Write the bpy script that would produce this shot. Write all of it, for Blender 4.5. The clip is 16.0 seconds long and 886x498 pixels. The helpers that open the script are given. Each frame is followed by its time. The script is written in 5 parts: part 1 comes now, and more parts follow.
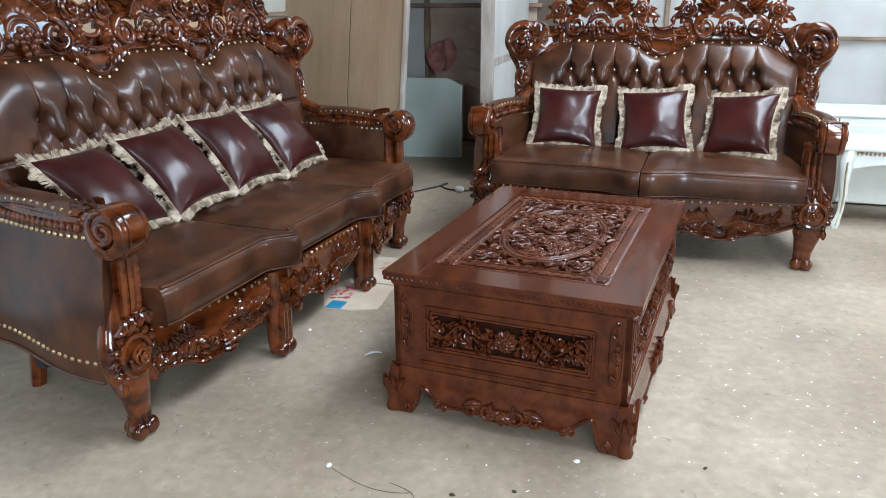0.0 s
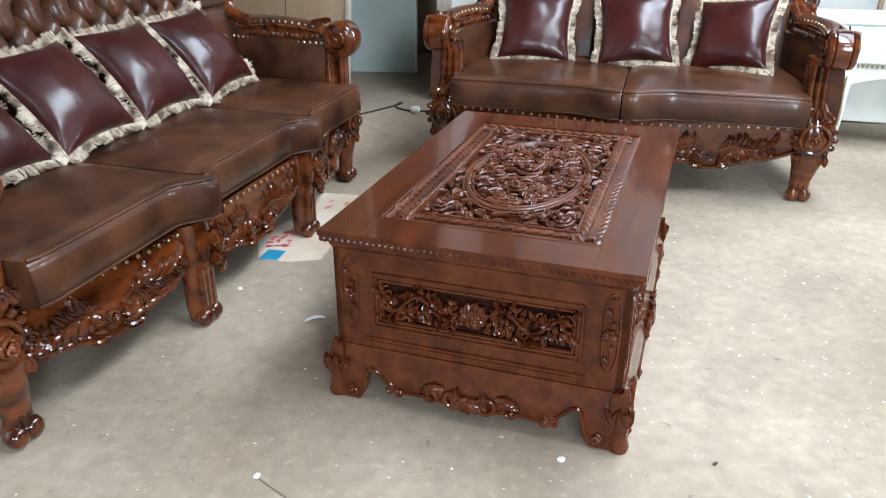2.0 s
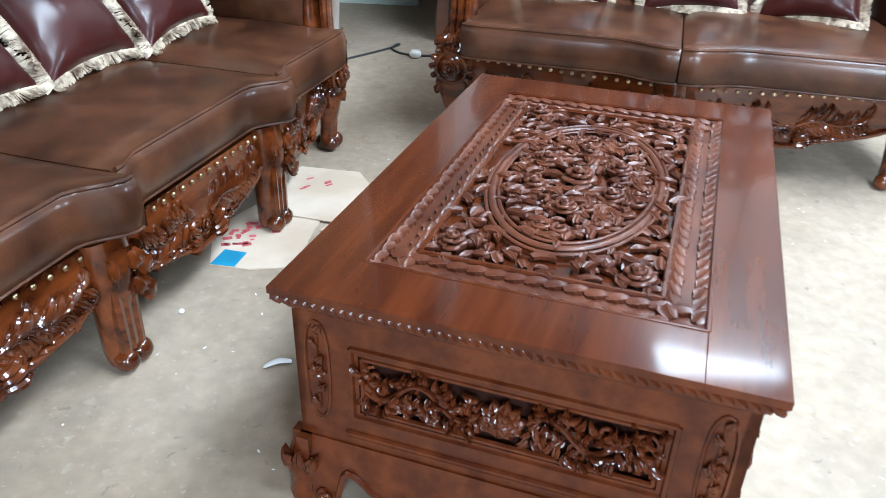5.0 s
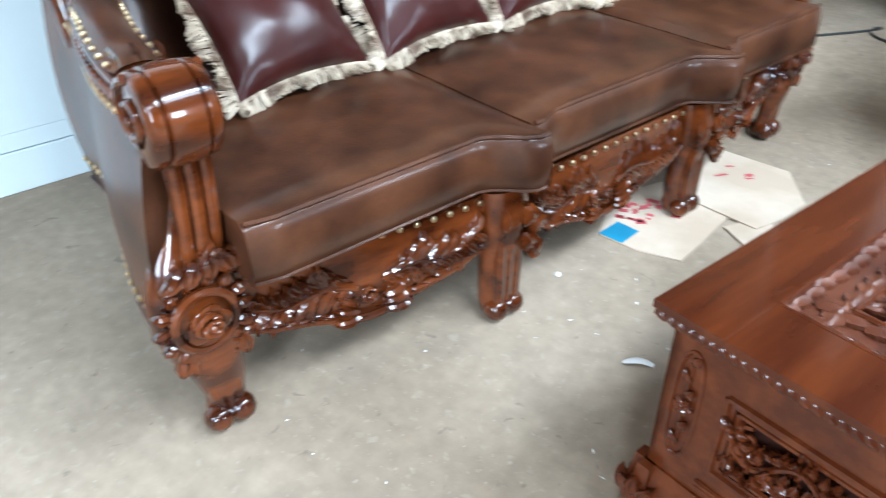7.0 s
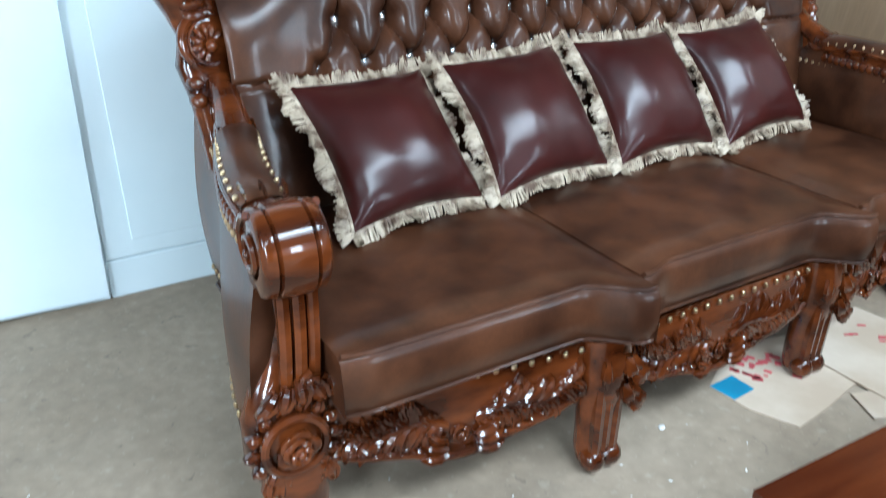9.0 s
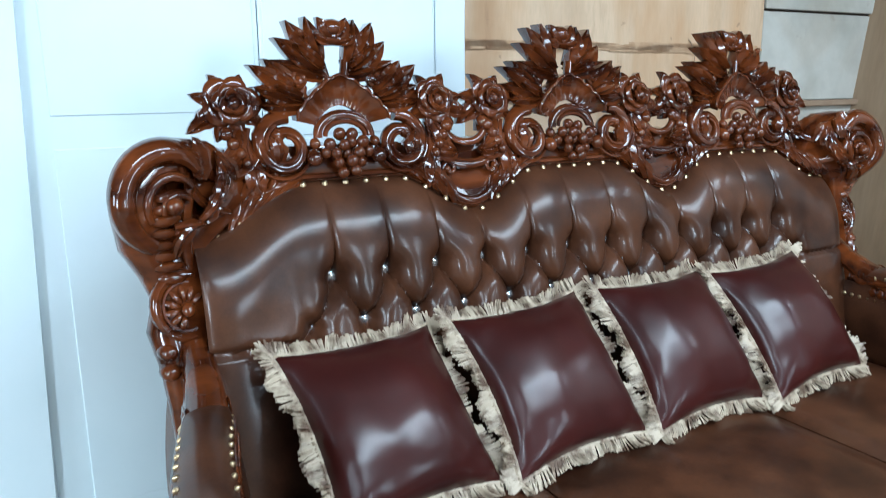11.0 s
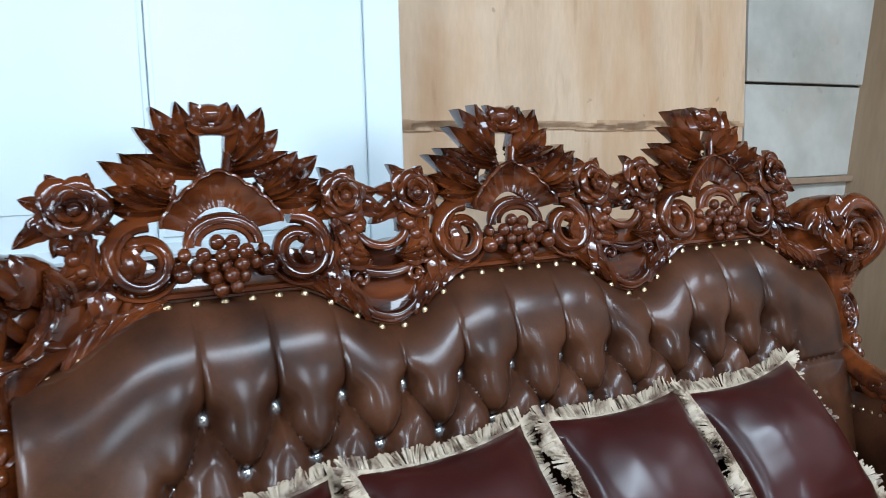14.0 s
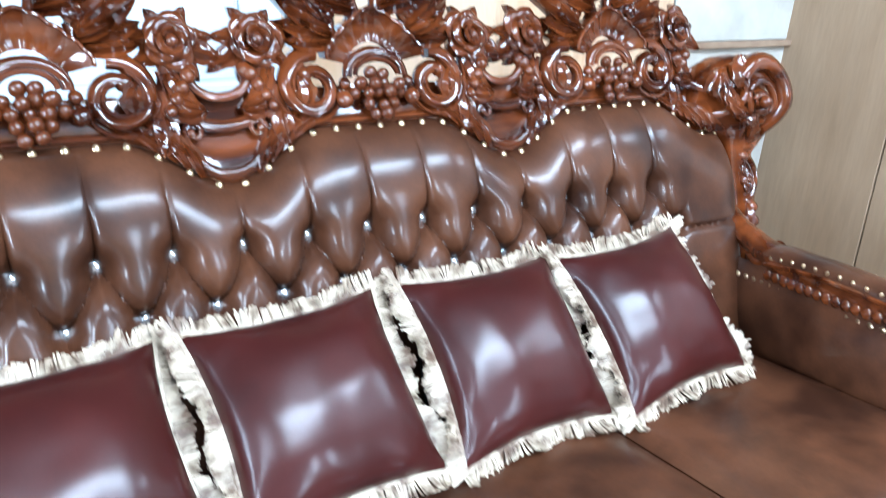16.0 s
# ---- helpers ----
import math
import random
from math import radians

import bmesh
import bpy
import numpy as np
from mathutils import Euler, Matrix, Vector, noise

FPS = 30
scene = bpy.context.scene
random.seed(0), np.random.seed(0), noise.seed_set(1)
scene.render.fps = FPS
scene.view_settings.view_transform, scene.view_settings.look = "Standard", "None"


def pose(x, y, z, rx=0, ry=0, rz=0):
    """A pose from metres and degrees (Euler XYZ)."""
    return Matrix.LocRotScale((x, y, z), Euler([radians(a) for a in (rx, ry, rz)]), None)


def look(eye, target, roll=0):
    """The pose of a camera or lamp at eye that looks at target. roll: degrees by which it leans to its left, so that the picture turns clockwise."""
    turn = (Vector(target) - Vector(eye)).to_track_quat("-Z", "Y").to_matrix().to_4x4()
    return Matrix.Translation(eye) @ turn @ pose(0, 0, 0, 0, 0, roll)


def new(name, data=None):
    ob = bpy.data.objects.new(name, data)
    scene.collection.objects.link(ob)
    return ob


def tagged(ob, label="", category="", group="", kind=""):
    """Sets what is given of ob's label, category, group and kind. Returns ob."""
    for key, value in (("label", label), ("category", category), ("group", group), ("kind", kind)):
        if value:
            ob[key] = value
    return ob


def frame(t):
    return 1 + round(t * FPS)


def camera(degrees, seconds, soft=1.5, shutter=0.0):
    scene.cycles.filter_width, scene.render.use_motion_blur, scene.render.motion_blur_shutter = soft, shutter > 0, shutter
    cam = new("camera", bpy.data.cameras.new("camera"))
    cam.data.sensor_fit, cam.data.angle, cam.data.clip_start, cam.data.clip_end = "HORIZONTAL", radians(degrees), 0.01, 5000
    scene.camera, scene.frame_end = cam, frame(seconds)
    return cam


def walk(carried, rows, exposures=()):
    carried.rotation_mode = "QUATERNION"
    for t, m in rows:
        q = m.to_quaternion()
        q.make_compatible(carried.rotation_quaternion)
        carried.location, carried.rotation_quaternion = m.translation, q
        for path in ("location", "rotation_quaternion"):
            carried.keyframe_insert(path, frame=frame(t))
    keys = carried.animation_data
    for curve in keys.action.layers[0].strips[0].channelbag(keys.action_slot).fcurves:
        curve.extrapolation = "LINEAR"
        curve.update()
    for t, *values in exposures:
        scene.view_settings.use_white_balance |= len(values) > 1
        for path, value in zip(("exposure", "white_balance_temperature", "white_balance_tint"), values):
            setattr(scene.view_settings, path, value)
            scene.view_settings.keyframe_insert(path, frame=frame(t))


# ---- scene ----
cam = camera(60.5, 16.0, soft=0.5, shutter=0.6)
PATH = [
    (0, (0.449, 0.294, 1.298), (0.265, 2.185, 0.672), -0.2),
    (0.5, (0.422, 0.402, 1.289), (0.254, 2.277, 0.613), -0.2),
    (1, (0.421, 0.534, 1.267), (0.275, 2.391, 0.54), -0.3),
    (1.5, (0.426, 0.669, 1.253), (0.314, 2.507, 0.473), -0.2),
    (2, (0.426, 0.785, 1.24), (0.352, 2.599, 0.399), -0.1),
    (2.5, (0.399, 0.91, 1.211), (0.366, 2.694, 0.307), -0.2),
    (3, (0.375, 1.035, 1.199), (0.395, 2.786, 0.233), 0.0),
    (5.5, (0.351, 1.539, 1.166), (0.226, 3.252, 0.142), 2.7),
    (6, (0.304, 1.565, 1.17), (-0.075, 3.217, 0.109), 2.4),
    (6.5, (0.278, 1.592, 1.164), (-0.402, 3.112, 0.056), 1.3),
    (7, (0.283, 1.629, 1.152), (-0.662, 2.99, 0.032), 0.0),
    (7.5, (0.297, 1.625, 1.154), (-0.799, 2.879, 0.046), -0.2),
    (8, (0.313, 1.633, 1.153), (-0.859, 2.856, 0.09), -0.0),
    (8.5, (0.306, 1.65, 1.182), (-0.916, 2.879, 0.183), 0.2),
    (9, (0.289, 1.677, 1.216), (-0.981, 2.945, 0.333), 0.0),
    (9.5, (0.252, 1.72, 1.253), (-1.065, 3.028, 0.508), -0.4),
    (10, (0.192, 1.775, 1.298), (-1.158, 3.112, 0.675), -0.4),
    (12.5, (0.014, 2.089, 1.314), (-1.454, 3.42, 1.05), -1.1),
    (13, (0.015, 2.148, 1.33), (-1.456, 3.481, 1.082), -1.2),
    (13.5, (0.003, 2.2, 1.343), (-1.456, 3.547, 1.101), -1.4),
    (14, (-0.038, 2.261, 1.339), (-1.471, 3.635, 1.098), -1.5),
    (14.5, (-0.073, 2.334, 1.35), (-1.479, 3.73, 1.08), -1.6),
    (15, (-0.072, 2.394, 1.339), (-1.452, 3.806, 1.018), -1.6),
    (15.5, (-0.037, 2.437, 1.309), (-1.379, 3.859, 0.889), -1.3),
    (16, (0.086, 2.494, 1.291), (-1.265, 3.855, 0.723), -0.7),
]
EXPOSURES = [(0, 0.09, 6200, 7), (1, 0.3, 6200, 7), (3, 0.41, 6130, 7), (5.5, 0.84, 5800, 4), (6.5, 0.96, 5850, 4), (8, 0.58, 5800, 4), (9, 0.41, 5780, 1), (10, 0.28, 5700, -2), (12.5, 0.04, 5980, 5), (14, 0.03, 5950, 5), (15, 0.3, 5680, 3), (15.5, 0.74, 5600, 3), (16, 1.24, 5480, 4)]
walk(cam, [(t, look(eye, target, roll)) for t, eye, target, roll in PATH], EXPOSURES)

# ---------- world, light, exposure ----------
world = bpy.data.worlds.new("daylight")
scene.world = world
world.use_nodes = True
wn = world.node_tree.nodes
sky = wn.new("ShaderNodeTexSky")
sky.sky_type, sky.sun_disc = "NISHITA", False
sky.sun_elevation, sky.sun_rotation = radians(42), radians(130)
wn["Background"].inputs[1].default_value = 0.06
world.node_tree.links.new(sky.outputs[0], wn["Background"].inputs[0])


def lamp_area(name, at, target, w, h, power, colour):
    d = bpy.data.lights.new(name, "AREA")
    d.shape, d.size, d.size_y, d.energy, d.color = "RECTANGLE", w, h, power, colour
    ob = new(name, d)
    ob.matrix_world = look(at, target)
    return ob


# daylight falling in through the roof lights and through the open gates
DAY = (0.88, 0.98, 1.10)
lamp_area("roof_light_day", (2.05, 3.05, 3.95), (2.05, 3.05, 0), 0.6, 4.2, 225, DAY)
lamp_area("roof_light_day", (2.80, 3.05, 3.95), (2.80, 3.05, 0), 0.6, 4.2, 75, DAY)
lamp_area("roof_light_day", (2.62, 6.86, 3.95), (2.62, 6.86, 0), 1.06, 0.5, 38, DAY)
lamp_area("roof_light_day", (2.05, -1.6, 3.95), (2.05, -1.6, 0), 0.6, 2.4, 60, DAY)
lamp_area("gate_day", (6.35, 2.3, 2.15), (0.0, 2.6, 0.8), 0.62, 1.5, 66, DAY)
lamp_area("gate_day", (6.35, 4.7, 2.15), (0.0, 3.6, 0.8), 0.55, 1.5, 44, DAY)
lamp_area("gate_day", (-1.1, -3.85, 2.25), (-1.2, 3.0, 0.8), 1.2, 1.7, 105, DAY)
lamp_area("gate_day", (2.0, -3.85, 2.1), (-0.4, 3.0, 0.8), 1.05, 2.1, 250, DAY)


# ---------- materials ----------
def material(name, base, rough=0.5, metal=0.0, coat=0.0, tones=None, scale=6.0, stretch=(1, 1, 1), bump=0.0, bscale=60.0,
             vary=0.0, spec=0.5, rough_var=0.0, fine=0.0, contrast=(0.35, 0.65)):
    m = bpy.data.materials.new(name)
    m.use_nodes = True
    t = m.node_tree
    n, l = t.nodes, t.links
    b = n["Principled BSDF"]
    b.inputs["Roughness"].default_value = rough
    b.inputs["Metallic"].default_value = metal
    b.inputs["Coat Weight"].default_value = coat
    b.inputs["Coat Roughness"].default_value = 0.035
    b.inputs["Specular IOR Level"].default_value = spec
    co = n.new("ShaderNodeTexCoord")
    mp = n.new("ShaderNodeMapping")
    mp.inputs["Scale"].default_value = stretch
    l.new(co.outputs["Object"], mp.inputs[0])
    nz = n.new("ShaderNodeTexNoise")
    nz.inputs["Scale"].default_value, nz.inputs["Detail"].default_value = scale, 6
    l.new(mp.outputs[0], nz.inputs["Vector"])
    ramp = n.new("ShaderNodeValToRGB")
    ramp.color_ramp.elements[0].position, ramp.color_ramp.elements[1].position = contrast
    a, c = tones or (tuple(v * 0.75 for v in base), tuple(min(1, v * 1.2) for v in base))
    ramp.color_ramp.elements[0].color, ramp.color_ramp.elements[1].color = (*a, 1), (*c, 1)
    l.new(nz.outputs["Fac"], ramp.inputs[0])
    out = ramp.outputs[0]
    if fine:
        fz = n.new("ShaderNodeTexNoise")
        fz.inputs["Scale"].default_value, fz.inputs["Detail"].default_value = bscale * 0.7, 4
        l.new(mp.outputs[0], fz.inputs["Vector"])
        hs = n.new("ShaderNodeHueSaturation")
        mr = n.new("ShaderNodeMapRange")
        mr.inputs["To Min"].default_value, mr.inputs["To Max"].default_value = 1 - fine, 1 + fine
        l.new(fz.outputs["Fac"], mr.inputs["Value"])
        l.new(mr.outputs[0], hs.inputs["Value"])
        l.new(out, hs.inputs["Color"])
        out = hs.outputs[0]
    if vary:
        info = n.new("ShaderNodeObjectInfo")
        hs2 = n.new("ShaderNodeHueSaturation")
        mr2 = n.new("ShaderNodeMapRange")
        mr2.inputs["To Min"].default_value, mr2.inputs["To Max"].default_value = 1 - vary, 1 + vary
        l.new(info.outputs["Random"], mr2.inputs["Value"])
        l.new(mr2.outputs[0], hs2.inputs["Value"])
        l.new(out, hs2.inputs["Color"])
        out = hs2.outputs[0]
    l.new(out, b.inputs["Base Color"])
    if rough_var:
        mr3 = n.new("ShaderNodeMapRange")
        mr3.inputs["To Min"].default_value, mr3.inputs["To Max"].default_value = rough - rough_var, rough + rough_var
        l.new(nz.outputs["Fac"], mr3.inputs["Value"])
        l.new(mr3.outputs[0], b.inputs["Roughness"])
    if bump:
        bz = n.new("ShaderNodeTexNoise")
        bz.inputs["Scale"].default_value, bz.inputs["Detail"].default_value = bscale, 5
        l.new(mp.outputs[0], bz.inputs["Vector"])
        bp = n.new("ShaderNodeBump")
        bp.inputs["Strength"].default_value, bp.inputs["Distance"].default_value = bump, 0.004
        l.new(bz.outputs["Fac"], bp.inputs["Height"])
        l.new(bp.outputs[0], b.inputs["Normal"])
    return m


WOOD = material("varnished_mahogany", (0.075, 0.016, 0.005), 0.20, coat=0.8, tones=((0.027, 0.0052, 0.0014), (0.130, 0.0310, 0.0072)),
                scale=4, stretch=(1, 5, 5), bump=0.015, bscale=45, fine=0.2, spec=0.15)
TABLE = material("table_mahogany", (0.115, 0.026, 0.009), 0.24, coat=0.5, tones=((0.048, 0.0098, 0.0032), (0.095, 0.0222, 0.0064)),
                 scale=2.5, stretch=(9, 1, 9), bump=0.02, bscale=50, fine=0.12, spec=0.15)
TABLE.node_tree.nodes["Principled BSDF"].inputs["Coat Roughness"].default_value = 0.075
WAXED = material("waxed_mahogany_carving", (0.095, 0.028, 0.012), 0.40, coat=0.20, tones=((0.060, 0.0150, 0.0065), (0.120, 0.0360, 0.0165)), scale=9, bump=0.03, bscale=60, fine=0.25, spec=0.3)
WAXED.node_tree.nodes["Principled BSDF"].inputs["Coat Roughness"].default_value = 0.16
LEATHER = material("brown_leather", (0.065, 0.026, 0.013), 0.46, coat=0.50, tones=((0.027, 0.0090, 0.0042), (0.084, 0.0300, 0.0130)),
                   scale=7, bump=0.10, bscale=200, rough_var=0.08, fine=0.2, spec=0.15)
LEATHER.node_tree.nodes["Principled BSDF"].inputs["Coat Roughness"].default_value = 0.20
MAROON = material("maroon_leather", (0.045, 0.0085, 0.008), 0.45, coat=0.55, tones=((0.024, 0.0036, 0.0030), (0.047, 0.0075, 0.0058)),
                  scale=4, bump=0.04, bscale=200, fine=0.08, spec=0.12)
MAROON.node_tree.nodes["Principled BSDF"].inputs["Coat Roughness"].default_value = 0.22
FRINGE = material("cream_fringe", (0.55, 0.44, 0.32), 0.5, tones=((0.13, 0.075, 0.045), (0.50, 0.40, 0.29)), scale=26, contrast=(0.36, 0.52), fine=0.25)
BRASS = material("brass_nail", (0.62, 0.47, 0.28), 0.28, metal=1.0)
CRYSTAL = material("crystal_button", (0.75, 0.76, 0.78), 0.08, metal=0.85)
PIPING = material("dark_piping", (0.035, 0.017, 0.011), 0.4)
# near-black wood: shade behind the pierced carving is put into its colour
SHADE = material("recess_shade_wood", (0.022, 0.007, 0.004), 0.8, spec=0.1)
CLOTH = material("dark_lining", (0.018, 0.013, 0.011), 0.8)
FLOOR = material("worn_concrete", (0.36, 0.31, 0.25), 0.74, tones=((0.262, 0.198, 0.138), (0.386, 0.306, 0.226)), scale=1.3, bump=0.3,
                 bscale=34, fine=0.30, rough_var=0.14)
WHITE = material("white_lacquer", (0.70, 0.80, 0.84), 0.3, tones=((0.67, 0.775, 0.81), (0.73, 0.82, 0.855)), scale=2, bump=0.03, bscale=30)
PLY = material("plywood", (0.60, 0.42, 0.27), 0.6, tones=((0.54, 0.37, 0.235), (0.66, 0.48, 0.325)), scale=1.8, stretch=(3, 3, 0.7), bump=0.1, bscale=40, fine=0.12)
PLYGREY = material("weathered_plywood", (0.30, 0.24, 0.18), 0.7, tones=((0.225, 0.145, 0.082), (0.295, 0.205, 0.128)), scale=2.4, stretch=(2.2, 2.2, 0.35), bump=0.12, bscale=40, fine=0.15)
BOARD = material("grey_board", (0.46, 0.44, 0.39), 0.65, tones=((0.36, 0.345, 0.30), (0.55, 0.53, 0.48)), scale=2.0, bump=0.1, bscale=30, fine=0.1)
BATTEN = material("rough_batten", (0.30, 0.20, 0.13), 0.75, tones=((0.22, 0.14, 0.09), (0.38, 0.27, 0.18)), scale=5, stretch=(1, 1, 1), bump=0.2, bscale=60, vary=0.15)
LIMED = material("whitewashed_wood", (0.40, 0.35, 0.31), 0.7, tones=((0.28, 0.23, 0.19), (0.48, 0.43, 0.39)), scale=6, stretch=(2, 2, 0.4), bump=0.2, bscale=60)
SHEET = material("dusty_plastic_sheet", (0.52, 0.52, 0.49), 0.5, tones=((0.42, 0.41, 0.38), (0.58, 0.58, 0.56)), scale=1.6, bump=0.5, bscale=7, rough_var=0.1)
DARKWALL = material("dark_sheathing", (0.12, 0.085, 0.06), 0.7, tones=((0.07, 0.048, 0.034), (0.17, 0.125, 0.09)), scale=2.5, bump=0.3, bscale=10)
TARP = material("brown_tarpaulin", (0.30, 0.22, 0.17), 0.7, tones=((0.32, 0.22, 0.165), (0.50, 0.375, 0.295)), scale=3, bump=0.4, bscale=9)
MINT = material("pale_green_panel", (0.42, 0.48, 0.44), 0.5, tones=((0.38, 0.44, 0.40), (0.45, 0.51, 0.47)), scale=3)
CARD = material("cardboard", (0.56, 0.45, 0.34), 0.85, tones=((0.48, 0.37, 0.27), (0.62, 0.51, 0.40)), scale=5, bump=0.1, bscale=40)
BLUE = material("blue_print", (0.02, 0.25, 0.42), 0.7)
REDINK = material("red_print", (0.55, 0.10, 0.11), 0.8)
PAPER = material("white_scrap", (0.78, 0.77, 0.74), 0.6)
BLACK = material("black_rubber", (0.02, 0.02, 0.02), 0.5)
CREAM = material("ivory_paint", (0.66, 0.68, 0.63), 0.35, tones=((0.60, 0.62, 0.57), (0.72, 0.73, 0.69)), scale=4)
GOLD = material("gilt_trim", (0.42, 0.34, 0.20), 0.35, metal=0.7)
ROOF = material("roof_sheet", (0.08, 0.08, 0.077), 0.7, scale=3)
RED = material("red_smudge", (0.26, 0.07, 0.06), 0.85, tones=((0.24, 0.085, 0.07), (0.38, 0.18, 0.145)), scale=8)
RUST = material("rust_stain", (0.38, 0.21, 0.10), 0.8, tones=((0.42, 0.24, 0.125), (0.56, 0.375, 0.235)), scale=14)
CRUMB = material("dark_crumb", (0.06, 0.045, 0.035), 0.9)


def overlay(mat, layers, stretch=(1, 1, 1)):
    """Lays stains over a material: (noise scale, from, to, colour, amount, distortion) each."""
    tr = mat.node_tree
    bs = tr.nodes["Principled BSDF"]
    co = tr.nodes.new("ShaderNodeTexCoord")
    mp = tr.nodes.new("ShaderNodeMapping")
    mp.inputs["Scale"].default_value = stretch
    tr.links.new(co.outputs["Object"], mp.inputs[0])
    prev = bs.inputs["Base Color"].links[0].from_socket
    for nscale, lo, hi, colour, amount, dist in layers:
        q = tr.nodes.new("ShaderNodeTexNoise")
        q.inputs["Scale"].default_value, q.inputs["Detail"].default_value, q.inputs["Distortion"].default_value = nscale, 7, dist
        tr.links.new(mp.outputs[0], q.inputs["Vector"])
        rmp = tr.nodes.new("ShaderNodeMapRange")
        rmp.inputs["From Min"].default_value, rmp.inputs["From Max"].default_value, rmp.inputs["To Max"].default_value = lo, hi, amount
        tr.links.new(q.outputs["Fac"], rmp.inputs["Value"])
        mx = tr.nodes.new("ShaderNodeMix")
        mx.data_type = "RGBA"
        tr.links.new(rmp.outputs[0], mx.inputs[0])
        tr.links.new(prev, mx.inputs[6])
        mx.inputs[7].default_value = (*colour, 1)
        prev = mx.outputs[2]
    tr.links.new(prev, bs.inputs["Base Color"])


# concrete: trowel mottling, pale pits and darker worn stains
overlay(FLOOR, ((7.0, 0.46, 0.70, (0.235, 0.186, 0.135), 0.34, 0.6), (2.3, 0.56, 0.74, (0.185, 0.150, 0.115), 0.42, 1.2), (34.0, 0.60, 0.70, (0.52, 0.46, 0.36), 0.24, 0.3),
                (75.0, 0.64, 0.72, (0.60, 0.54, 0.44), 0.26, 0.2), (21.0, 0.66, 0.72, (0.14, 0.115, 0.09), 0.55, 0.8)))
# plywood: brown water runs and dark freckles
overlay(PLY, ((2.2, 0.45, 0.68, (0.50, 0.27, 0.12), 0.60, 0.4), (6.0, 0.60, 0.72, (0.34, 0.18, 0.085), 0.40, 0.3)), (2.4, 2.4, 0.45))
overlay(PLY, ((16.0, 0.70, 0.74, (0.20, 0.11, 0.06), 0.5, 0.5), (1.1, 0.48, 0.68, (0.70, 0.54, 0.39), 0.5, 0.8)))
overlay(BOARD, ((1.8, 0.52, 0.70, (0.36, 0.29, 0.21), 0.45, 0.8), (9.0, 0.64, 0.72, (0.24, 0.19, 0.14), 0.35, 0.6)))


